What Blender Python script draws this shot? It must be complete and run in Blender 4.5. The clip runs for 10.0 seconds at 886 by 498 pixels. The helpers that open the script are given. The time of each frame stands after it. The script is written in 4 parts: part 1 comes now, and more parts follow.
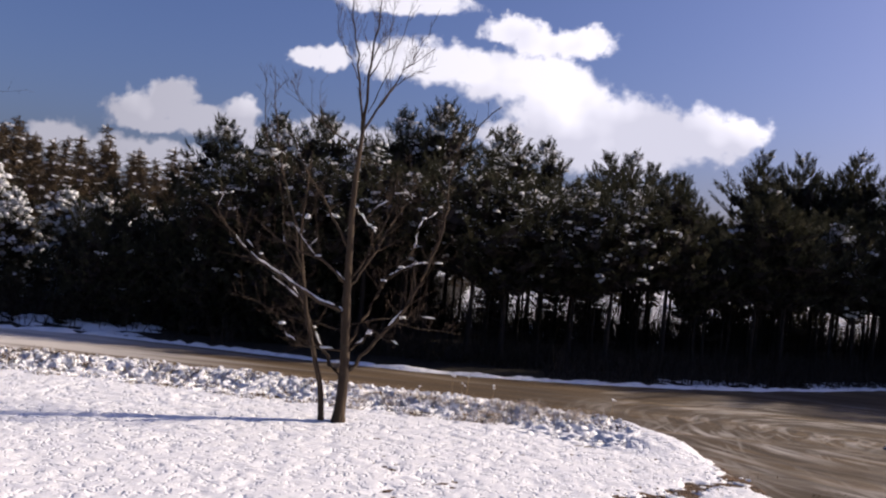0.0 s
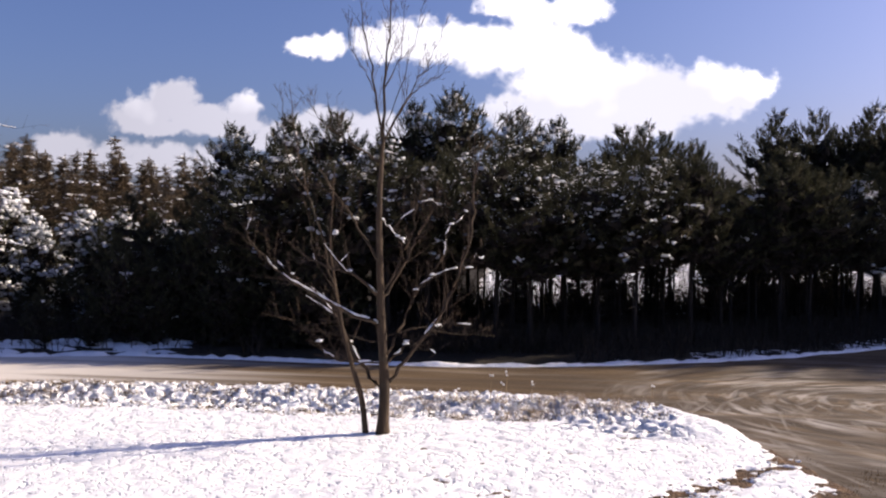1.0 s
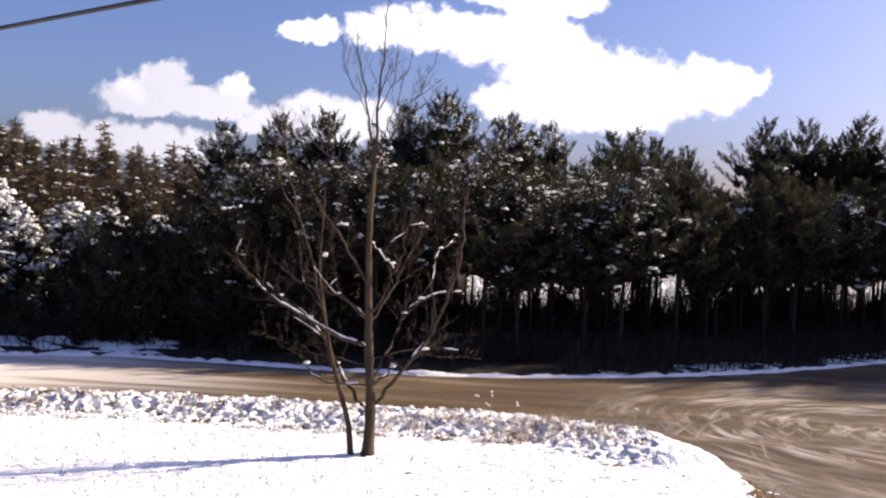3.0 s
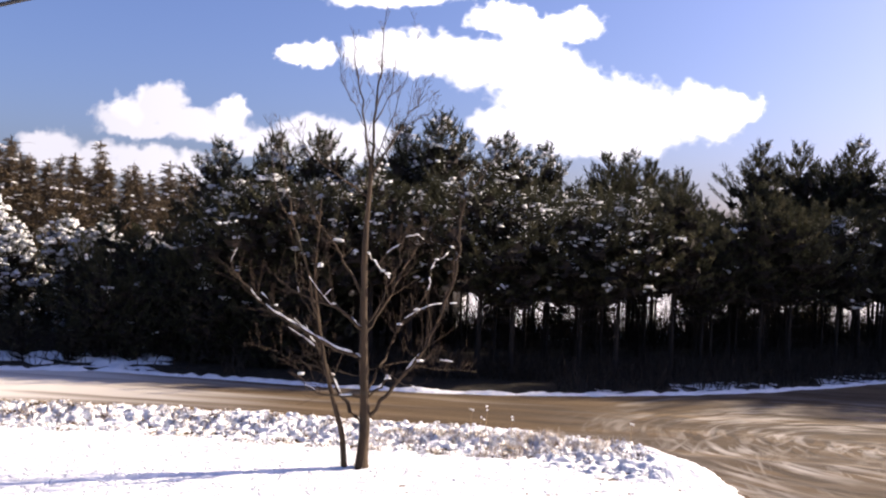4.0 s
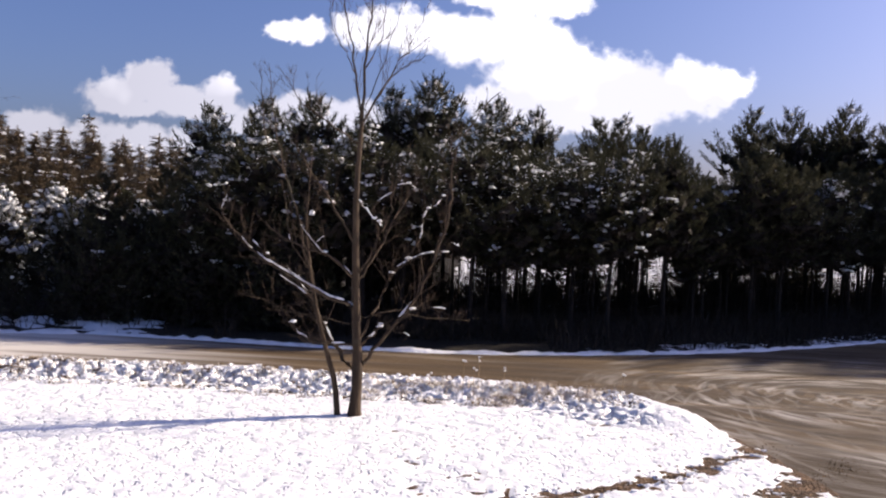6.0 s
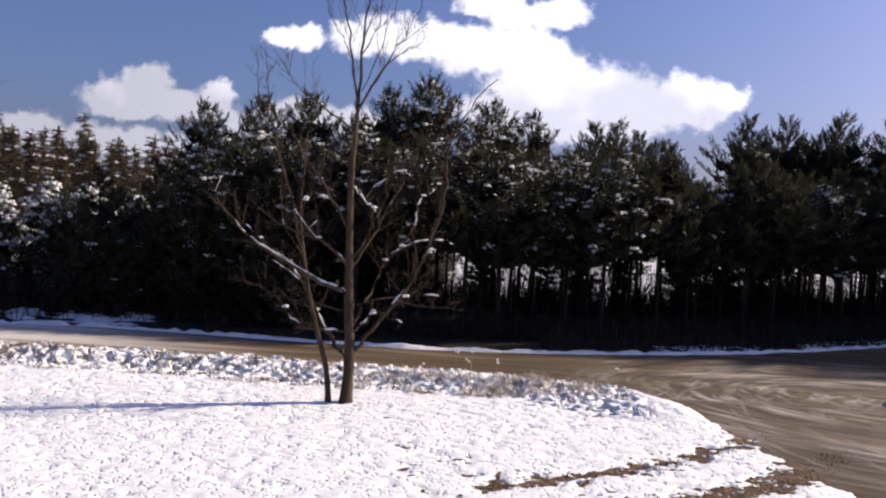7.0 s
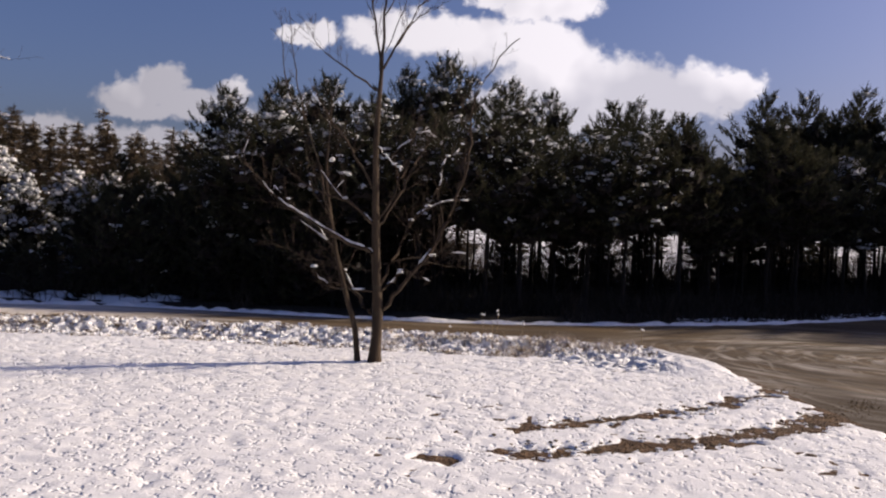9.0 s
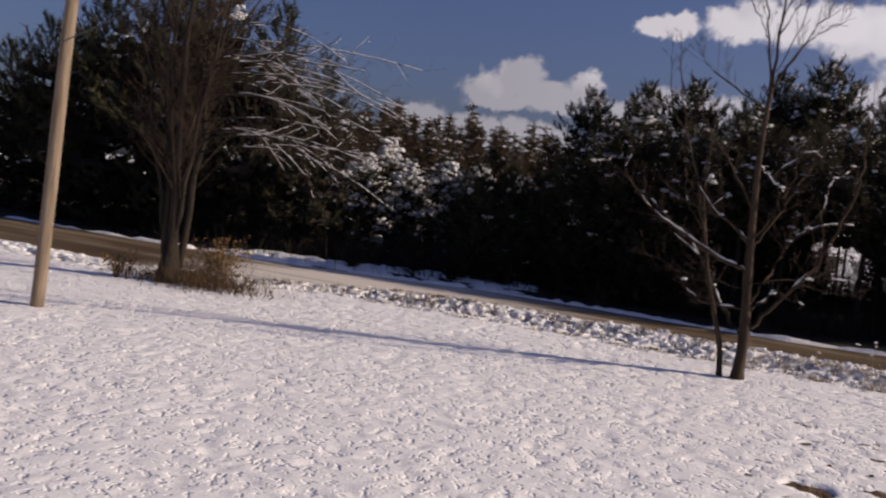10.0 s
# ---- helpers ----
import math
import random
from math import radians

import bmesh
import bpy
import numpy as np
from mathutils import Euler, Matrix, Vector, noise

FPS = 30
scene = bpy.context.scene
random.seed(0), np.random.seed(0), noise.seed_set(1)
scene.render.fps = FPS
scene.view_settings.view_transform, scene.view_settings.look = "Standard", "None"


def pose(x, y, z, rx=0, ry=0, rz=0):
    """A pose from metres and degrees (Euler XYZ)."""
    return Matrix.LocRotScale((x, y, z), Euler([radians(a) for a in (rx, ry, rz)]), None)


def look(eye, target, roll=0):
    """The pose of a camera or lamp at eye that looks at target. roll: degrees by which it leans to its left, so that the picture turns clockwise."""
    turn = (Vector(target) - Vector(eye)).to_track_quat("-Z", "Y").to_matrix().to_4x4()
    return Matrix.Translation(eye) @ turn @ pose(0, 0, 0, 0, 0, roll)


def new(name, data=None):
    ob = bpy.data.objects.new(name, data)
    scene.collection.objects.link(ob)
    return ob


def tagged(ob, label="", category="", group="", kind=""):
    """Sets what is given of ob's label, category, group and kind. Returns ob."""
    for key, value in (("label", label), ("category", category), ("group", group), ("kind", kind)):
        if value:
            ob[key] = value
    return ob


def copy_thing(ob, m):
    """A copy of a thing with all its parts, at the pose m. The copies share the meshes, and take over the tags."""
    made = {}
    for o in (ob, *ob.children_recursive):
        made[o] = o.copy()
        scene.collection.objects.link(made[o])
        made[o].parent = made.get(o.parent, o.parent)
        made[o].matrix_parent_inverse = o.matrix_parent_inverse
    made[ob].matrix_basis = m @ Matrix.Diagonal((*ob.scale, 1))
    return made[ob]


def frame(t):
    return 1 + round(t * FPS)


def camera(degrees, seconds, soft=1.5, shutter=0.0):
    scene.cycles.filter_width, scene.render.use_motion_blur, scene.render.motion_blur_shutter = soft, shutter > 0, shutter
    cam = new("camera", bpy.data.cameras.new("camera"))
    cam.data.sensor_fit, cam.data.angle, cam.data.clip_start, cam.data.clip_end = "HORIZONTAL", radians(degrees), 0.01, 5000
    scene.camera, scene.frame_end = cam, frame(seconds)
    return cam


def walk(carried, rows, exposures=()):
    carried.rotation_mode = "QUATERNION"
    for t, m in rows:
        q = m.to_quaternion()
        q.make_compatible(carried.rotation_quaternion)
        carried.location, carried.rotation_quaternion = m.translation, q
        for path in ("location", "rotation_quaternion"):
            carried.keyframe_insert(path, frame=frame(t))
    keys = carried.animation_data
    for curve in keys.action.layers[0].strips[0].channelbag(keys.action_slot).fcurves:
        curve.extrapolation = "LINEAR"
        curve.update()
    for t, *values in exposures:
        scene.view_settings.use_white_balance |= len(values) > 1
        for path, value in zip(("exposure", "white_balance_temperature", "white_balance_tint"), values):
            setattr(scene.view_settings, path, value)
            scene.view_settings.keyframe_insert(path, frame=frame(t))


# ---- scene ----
# ---- the camera and its flight ----
cam = camera(55.0, 10.0, soft=2.2, shutter=0.08)
PATH = [
    (0.0, pose(1.108, 2.625, 2.764, 89.72, -5.34, 6.49)),
    (0.5, pose(0.888, 2.667, 2.841, 87.29, -0.01, 7.09)),
    (1.0, pose(0.852, 2.615, 3.137, 88.29, -0.56, 7.31)),
    (1.5, pose(0.925, 2.512, 3.515, 89.69, -3.92, 6.67)),
    (2.0, pose(0.903, 2.501, 3.674, 87.90, -5.19, 6.80)),
    (2.5, pose(0.851, 2.532, 3.702, 86.99, -1.97, 6.61)),
    (4.0, pose(0.828, 2.587, 3.494, 89.12, -2.41, 6.27)),
    (4.5, pose(0.867, 2.569, 3.386, 88.82, -3.48, 6.44)),
    (5.0, pose(0.886, 2.625, 3.232, 88.00, -3.27, 6.07)),
    (6.5, pose(0.820, 2.611, 2.934, 87.63, -1.87, 5.69)),
    (7.0, pose(0.851, 2.648, 2.745, 88.22, -3.03, 5.35)),
    (7.5, pose(0.839, 2.662, 2.588, 89.00, -1.45, 5.09)),
    (8.0, pose(0.778, 2.622, 2.480, 87.91, -1.36, 5.62)),
    (8.5, pose(0.750, 2.603, 2.293, 87.46, -1.51, 5.76)),
    (9.0, pose(0.755, 2.520, 2.226, 87.78, -2.02, 6.45)),
    (9.5, pose(0.640, 2.350, 2.400, 86.95, -5.34, 11.45)),
    (9.6, pose(0.612, 2.235, 2.409, 86.74, -5.41, 14.66)),
    (9.7, pose(0.580, 2.103, 2.419, 86.49, -5.49, 18.33)),
    (9.8, pose(0.546, 1.962, 2.430, 86.23, -5.57, 22.26)),
    (9.9, pose(0.514, 1.831, 2.441, 85.99, -5.65, 25.92)),
    (10.0, pose(0.485, 1.709, 2.450, 85.76, -5.72, 29.31)),
]
EXPOSURES = [(0.0, 0.20, 6050, 21), (0.5, 0.36, 6000, 21), (1.0, 0.62, 6150, 21), (1.5, 1.02, 6350, 20), (2.5, 0.94, 6300, 20),
             (4.0, 1.14, 6350, 20), (4.5, 1.10, 6300, 20), (5.0, 1.00, 6250, 20), (6.5, 0.54, 6050, 20), (7.5, 0.38, 6070, 20), (9.0, 0.03, 6320, 20),
             (9.5, -0.08, 6300, 21), (10.0, -0.38, 6350, 22)]
walk(cam, PATH, EXPOSURES)

# ---- sky, clouds and sun ----
SUN_AZ = radians(65)      # from +y towards +x
SUN_EL = radians(25)
CLOUD_WEST = [(-0.508, 0.130, 0.046, 0.027), (-0.465, 0.150, 0.033, 0.026), (-0.430, 0.126, 0.045, 0.023),
    (-0.377, 0.137, 0.025, 0.021), (-0.405, 0.124, 0.040, 0.018), (-0.391, 0.116, 0.050, 0.014), (-0.484, 0.114, 0.058, 0.012)]
CLOUD_LOW = [(-0.609, 0.087, 0.045, 0.025), (-0.550, 0.076, 0.044, 0.022), (-0.484, 0.072, 0.051, 0.023),
    (-0.419, 0.067, 0.043, 0.023), (-0.272, 0.115, 0.049, 0.027), (-0.210, 0.109, 0.038, 0.025),
    (-0.334, 0.100, 0.035, 0.020), (-0.244, 0.095, 0.062, 0.023)]
CLOUD_SMALL = [(-0.297, 0.209, 0.020, 0.012), (-0.268, 0.214, 0.022, 0.015)]
CLOUD_MAIN = [(-0.195, 0.217, 0.046, 0.020), (-0.139, 0.213, 0.054, 0.026),
    (-0.073, 0.207, 0.060, 0.031), (-0.007, 0.201, 0.059, 0.031),
    (0.020, 0.169, 0.075, 0.040), (-0.036, 0.134, 0.050, 0.024), (0.022, 0.124, 0.078, 0.026),
    (0.098, 0.145, 0.080, 0.046), (0.167, 0.149, 0.053, 0.033), (0.217, 0.155, 0.030, 0.023),
    (0.099, 0.116, 0.058, 0.018)]
CLOUD_TOP = [(-0.015, 0.243, 0.046, 0.018), (0.026, 0.250, 0.039, 0.015), (-0.055, 0.260, 0.039, 0.016),
    (-0.182, 0.284, 0.081, 0.016)]


def make_world():
    w = bpy.data.worlds.new("sky")
    w.use_nodes = True
    scene.world = w
    nt = w.node_tree
    nt.nodes.clear()
    N, L = nt.nodes.new, nt.links.new

    def op(kind, a, b=None, clamp=False):
        n = N("ShaderNodeMath")
        n.operation, n.use_clamp = kind, clamp
        for i, v in enumerate((a, b)):
            if v is None:
                continue
            if isinstance(v, (int, float)):
                n.inputs[i].default_value = v
            else:
                L(v, n.inputs[i])
        return n.outputs[0]

    out = N("ShaderNodeOutputWorld")
    sky = N("ShaderNodeTexSky")
    sky.sky_type, sky.sun_disc = "NISHITA", False
    sky.sun_elevation, sky.sun_rotation = SUN_EL, SUN_AZ
    sky.air_density, sky.dust_density, sky.ozone_density = 1.0, 2.6, 6.0
    bg = N("ShaderNodeBackground")
    bg.inputs[1].default_value = SKY_STRENGTH
    tint = N("ShaderNodeMix")
    tint.data_type, tint.blend_type = "RGBA", "MULTIPLY"
    tint.inputs["Factor"].default_value = 1.0
    L(sky.outputs[0], tint.inputs["A"])
    tint.inputs["B"].default_value = (1.10, 0.955, 1.05, 1)
    L(tint.outputs["Result"], bg.inputs[0])
    tc = N("ShaderNodeTexCoord")
    sep = N("ShaderNodeSeparateXYZ")
    L(tc.outputs["Generated"], sep.inputs[0])
    yy = op("MAXIMUM", sep.outputs[1], 0.02)
    comb = N("ShaderNodeCombineXYZ")
    L(op("DIVIDE", sep.outputs[0], yy), comb.inputs[0])
    L(op("DIVIDE", sep.outputs[2], yy), comb.inputs[1])
    no = N("ShaderNodeTexNoise")
    no.inputs["Scale"].default_value, no.inputs["Detail"].default_value = 20.0, 10.0
    no.inputs["Roughness"].default_value = 0.62
    L(comb.outputs[0], no.inputs["Vector"])
    sub = N("ShaderNodeVectorMath")
    sub.operation = "SUBTRACT"
    L(no.outputs["Color"], sub.inputs[0])
    sub.inputs[1].default_value = (0.5, 0.5, 0.5)
    mul = N("ShaderNodeVectorMath")
    mul.operation = "MULTIPLY"
    L(sub.outputs[0], mul.inputs[0])
    mul.inputs[1].default_value = (0.056, 0.046, 0.0)
    add = N("ShaderNodeVectorMath")
    add.operation = "ADD"
    L(comb.outputs[0], add.inputs[0])
    L(mul.outputs[0], add.inputs[1])
    best = None
    for u, v, a, b in CLOUD_WEST + CLOUD_LOW + CLOUD_SMALL + CLOUD_MAIN + CLOUD_TOP:
        s = N("ShaderNodeVectorMath")
        s.operation = "SUBTRACT"
        L(add.outputs[0], s.inputs[0])
        s.inputs[1].default_value = (u, v, 0)
        m = N("ShaderNodeVectorMath")
        m.operation = "MULTIPLY"
        L(s.outputs[0], m.inputs[0])
        m.inputs[1].default_value = (1 / a, 1 / b, 0)
        ln = N("ShaderNodeVectorMath")
        ln.operation = "LENGTH"
        L(m.outputs[0], ln.inputs[0])
        d = op("SUBTRACT", 1.0, ln.outputs["Value"])
        best = d if best is None else op("SMOOTH_MAX", best, d)
        if best.node.operation == "SMOOTH_MAX":
            best.node.inputs[2].default_value = 0.25
    ahead = op("GREATER_THAN", sep.outputs[1], 0.05)
    mask = N("ShaderNodeMapRange")
    mask.interpolation_type = "SMOOTHSTEP"
    mask.inputs["From Min"].default_value, mask.inputs["From Max"].default_value = -0.17, 0.28
    fray = N("ShaderNodeTexNoise")
    fray.inputs["Scale"].default_value, fray.inputs["Detail"].default_value = 70.0, 6.0
    L(comb.outputs[0], fray.inputs["Vector"])
    L(op("ADD", best, op("MULTIPLY", op("SUBTRACT", fray.outputs[0], 0.5), 0.75)), mask.inputs["Value"])
    fac = op("MULTIPLY", mask.outputs[0], ahead)
    # thicker middle of the cloud, with a greyer lower side
    shade = N("ShaderNodeTexNoise")
    shade.inputs["Scale"].default_value, shade.inputs["Detail"].default_value = 9.0, 3.0
    L(comb.outputs[0], shade.inputs["Vector"])
    ramp = N("ShaderNodeValToRGB")
    ramp.color_ramp.elements[0].position, ramp.color_ramp.elements[0].color = 0.34, (0.66, 0.66, 0.69, 1)
    ramp.color_ramp.elements[1].position, ramp.color_ramp.elements[1].color = 0.56, (1.0, 0.985, 0.97, 1)
    cl = N("ShaderNodeBackground")
    sep2 = N("ShaderNodeSeparateXYZ")
    # grey low down, white above
    lift = N("ShaderNodeMapRange")
    lift.inputs["From Min"].default_value, lift.inputs["From Max"].default_value = 0.110, 0.195
    lift.inputs["To Min"].default_value, lift.inputs["To Max"].default_value = -0.30, 0.10
    L(sep2.outputs[1], lift.inputs["Value"])
    L(op("ADD", shade.outputs[0], lift.outputs[0]), ramp.inputs[0])
    cl.inputs[1].default_value = CLOUD_STRENGTH
    L(ramp.outputs[0], cl.inputs[0])
    # the clouds towards the sun are the brighter ones
    bright = N("ShaderNodeMapRange")
    bright.inputs["From Min"].default_value, bright.inputs["From Max"].default_value = -0.55, 0.05
    bright.inputs["To Min"].default_value, bright.inputs["To Max"].default_value = CLOUD_STRENGTH * 0.74, CLOUD_STRENGTH * 1.10
    L(comb.outputs[0], sep2.inputs[0])
    L(sep2.outputs[0], bright.inputs["Value"])
    L(bright.outputs[0], cl.inputs[1])
    mix = N("ShaderNodeMixShader")
    L(fac, mix.inputs[0])
    L(bg.outputs[0], mix.inputs[1])
    L(cl.outputs[0], mix.inputs[2])
    L(mix.outputs[0], out.inputs[0])


SKY_STRENGTH, CLOUD_STRENGTH = 0.076, 0.84
make_world()
sun_data = bpy.data.lights.new("sun", "SUN")
sun_data.energy, sun_data.angle, sun_data.color = 5.7, radians(1.0), (1.0, 0.865, 0.62)
sun = new("sun", sun_data)
sun.matrix_world = look((0, 0, 0), (-math.sin(SUN_AZ) * math.cos(SUN_EL), -math.cos(SUN_AZ) * math.cos(SUN_EL), -math.sin(SUN_EL)))
sun.location = (30, 10, 20)


# ---- materials ----
def material(name, stops, scale=4.0, detail=6.0, rough=0.8, bump=0.0, bump_scale=30.0, stretch=(1, 1, 1), second=None,
             bump_dist=0.02, spec=0.3):
    """Noise-driven colour from stops [(position, colour)], a second noise that darkens or tints, and fine relief."""
    m = bpy.data.materials.new(name)
    m.use_nodes = True
    nt = m.node_tree
    N, L = nt.nodes.new, nt.links.new
    b = nt.nodes["Principled BSDF"]
    b.inputs["Roughness"].default_value = rough
    b.inputs["Specular IOR Level"].default_value = spec
    tc = N("ShaderNodeTexCoord")
    mp = N("ShaderNodeMapping")
    mp.inputs["Scale"].default_value = stretch
    L(tc.outputs["Object"], mp.inputs[0])
    no = N("ShaderNodeTexNoise")
    no.inputs["Scale"].default_value, no.inputs["Detail"].default_value = scale, detail
    L(mp.outputs[0], no.inputs["Vector"])
    r = N("ShaderNodeValToRGB")
    e = r.color_ramp.elements
    while len(e) < len(stops):
        e.new(0.5)
    for el, (p, c) in zip(e, stops):
        el.position, el.color = p, (*c, 1)
    L(no.outputs[0], r.inputs[0])
    col = r.outputs[0]
    if second:
        sc, lo, hi, tint = second
        n2 = N("ShaderNodeTexNoise")
        n2.inputs["Scale"].default_value, n2.inputs["Detail"].default_value = sc, 5.0
        L(tc.outputs["Object"], n2.inputs["Vector"])
        mr = N("ShaderNodeMapRange")
        mr.inputs["From Min"].default_value, mr.inputs["From Max"].default_value = lo, hi
        L(n2.outputs[0], mr.inputs["Value"])
        mx = N("ShaderNodeMix")
        mx.data_type = "RGBA"
        L(mr.outputs[0], mx.inputs["Factor"])
        L(col, mx.inputs["A"])
        mx.inputs["B"].default_value = (*tint, 1)
        col = mx.outputs["Result"]
    L(col, b.inputs["Base Color"])
    if bump:
        nb = N("ShaderNodeTexNoise")
        nb.inputs["Scale"].default_value, nb.inputs["Detail"].default_value = bump_scale, 4.0
        L(mp.outputs[0], nb.inputs["Vector"])
        bp = N("ShaderNodeBump")
        bp.inputs["Strength"].default_value, bp.inputs["Distance"].default_value = bump, bump_dist
        L(nb.outputs[0], bp.inputs["Height"])
        L(bp.outputs[0], b.inputs["Normal"])
    return m


SNOW = material("snow", [(0.30, (0.75, 0.76, 0.79)), (0.60, (0.87, 0.87, 0.87))], scale=3.0, rough=0.65, bump=0.45, bump_scale=42.0,
                bump_dist=0.026)


def dimpled(m, scale, depth):
    """Small pits melted into a surface, over its fine relief."""
    nt = m.node_tree
    N, L = nt.nodes.new, nt.links.new
    bp = next(n for n in nt.nodes if n.type == "BUMP")
    fine = bp.inputs["Height"].links[0].from_socket
    tc = next(n for n in nt.nodes if n.type == "TEX_COORD")
    no = N("ShaderNodeTexNoise")
    no.inputs["Scale"].default_value, no.inputs["Detail"].default_value = scale, 1.5
    L(tc.outputs["Object"], no.inputs["Vector"])
    pit = N("ShaderNodeMapRange")
    pit.interpolation_type = "SMOOTHSTEP"
    pit.inputs["From Min"].default_value, pit.inputs["From Max"].default_value = 0.54, 0.72
    pit.inputs["To Max"].default_value = -depth
    L(no.outputs[0], pit.inputs["Value"])
    low = N("ShaderNodeMath")
    low.operation = "MULTIPLY_ADD"
    L(fine, low.inputs[0])
    low.inputs[1].default_value = 0.42
    L(pit.outputs[0], low.inputs[2])
    L(low.outputs[0], bp.inputs["Height"])


dimpled(SNOW, 13.0, 1.7)
SNOW_FIELD = material("snow_field", [(0.30, (0.74, 0.75, 0.79)), (0.65, (0.90, 0.90, 0.90))], scale=0.4, rough=0.7, bump=0.4,
                      bump_scale=2.0, bump_dist=0.2)
SNOW_TREE = material("snow_on_branches", [(0.3, (0.82, 0.83, 0.86)), (0.7, (0.92, 0.92, 0.92))], scale=8.0, rough=0.6)
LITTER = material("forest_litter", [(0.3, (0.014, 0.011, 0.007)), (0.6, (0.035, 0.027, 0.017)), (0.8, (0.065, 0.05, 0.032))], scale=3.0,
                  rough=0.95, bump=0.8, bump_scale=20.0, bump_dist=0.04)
NEEDLES = material("pine_needles", [(0.3, (0.022, 0.023, 0.013)), (0.55, (0.050, 0.050, 0.030)), (0.8, (0.142, 0.120, 0.072))], scale=1.6,
                   detail=3.0, rough=0.75, second=(2.4, 0.62, 0.80, (0.105, 0.10, 0.085)), spec=0.06)
SPRUCE = material("spruce_needles", [(0.3, (0.046, 0.036, 0.022)), (0.55, (0.095, 0.070, 0.043)), (0.8, (0.160, 0.115, 0.074))], scale=1.2,
                  detail=3.0, rough=0.75, spec=0.12)
PINE_BARK = material("pine_bark", [(0.3, (0.014, 0.011, 0.009)), (0.6, (0.032, 0.025, 0.020)), (0.8, (0.065, 0.051, 0.040))], scale=6.0,
                     stretch=(1, 1, 0.25), rough=0.95, bump=1.0, bump_scale=18.0)
BARK = material("maple_bark", [(0.3, (0.022, 0.015, 0.010)), (0.55, (0.050, 0.033, 0.020)), (0.8, (0.095, 0.066, 0.042))], scale=10.0,
                stretch=(1, 1, 0.2), rough=0.9, bump=1.0, bump_scale=30.0, second=(3.0, 0.58, 0.78, (0.085, 0.075, 0.048)))
BARK_DARK = material("old_bark", [(0.3, (0.016, 0.012, 0.009)), (0.6, (0.034, 0.026, 0.019)), (0.8, (0.068, 0.053, 0.038))], scale=7.0,
                     stretch=(1, 1, 0.2), rough=0.95, bump=1.0, bump_scale=22.0)
SOIL = material("bare_soil", [(0.32, (0.034, 0.020, 0.011)), (0.5, (0.092, 0.053, 0.028)), (0.7, (0.18, 0.112, 0.062))], scale=7.0, detail=8.0,
                rough=0.95, bump=1.0, bump_scale=22.0, bump_dist=0.05, second=(14.0, 0.58, 0.70, (0.092, 0.066, 0.034)))
MUD = material("mud", [(0.3, (0.09, 0.062, 0.034)), (0.7, (0.21, 0.15, 0.085))], scale=20.0, rough=0.95)
WEED = material("dry_weed", [(0.3, (0.20, 0.14, 0.075)), (0.7, (0.42, 0.32, 0.19))], scale=12.0, rough=0.9)
FROST_GRASS = material("frosted_grass", [(0.36, (0.20, 0.145, 0.09)), (0.5, (0.50, 0.42, 0.33)), (0.62, (0.84, 0.82, 0.80))], scale=9.0, rough=0.9)
DRY_BRUSH = material("dry_brush", [(0.3, (0.045, 0.028, 0.015)), (0.7, (0.13, 0.082, 0.042))], scale=9.0, rough=0.95)
DRY_LEAF = material("dry_leaf", [(0.3, (0.085, 0.050, 0.022)), (0.55, (0.17, 0.105, 0.045)), (0.8, (0.27, 0.17, 0.08))], scale=7.0, rough=0.85, spec=0.15)
TWIG = material("twig_bark", [(0.3, (0.036, 0.025, 0.018)), (0.7, (0.095, 0.066, 0.046))], scale=14.0, rough=0.9, spec=0.15)
TURF = material("dead_turf", [(0.35, (0.060, 0.038, 0.017)), (0.52, (0.150, 0.092, 0.040)), (0.68, (0.28, 0.19, 0.095))], scale=6.0, rough=0.95, spec=0.1)
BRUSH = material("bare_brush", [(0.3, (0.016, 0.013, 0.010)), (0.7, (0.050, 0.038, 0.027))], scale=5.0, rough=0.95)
POLE_WOOD = material("pole_wood", [(0.3, (0.14, 0.105, 0.072)), (0.55, (0.24, 0.185, 0.13)), (0.8, (0.34, 0.27, 0.20))], scale=8.0,
                     stretch=(3, 3, 0.15), rough=0.85, bump=0.7, bump_scale=20.0)
WIRE = material("wire_sheath", [(0.3, (0.02, 0.02, 0.022)), (0.7, (0.04, 0.04, 0.042))], scale=5.0, rough=0.6)


def let_light_through(m, share):
    """Thin needles: part of the light that falls on them passes to the other side."""
    nt = m.node_tree
    N, L = nt.nodes.new, nt.links.new
    b = nt.nodes["Principled BSDF"]
    out = next(n for n in nt.nodes if n.type == "OUTPUT_MATERIAL")
    thin, mix = N("ShaderNodeBsdfTranslucent"), N("ShaderNodeMixShader")
    mix.inputs[0].default_value = share
    L(b.inputs["Base Color"].links[0].from_socket, thin.inputs["Color"])
    L(b.outputs[0], mix.inputs[1])
    L(thin.outputs[0], mix.inputs[2])
    L(mix.outputs[0], out.inputs["Surface"])


let_light_through(NEEDLES, 0.23)
let_light_through(SPRUCE, 0.30)
let_light_through(SNOW_TREE, 0.42)


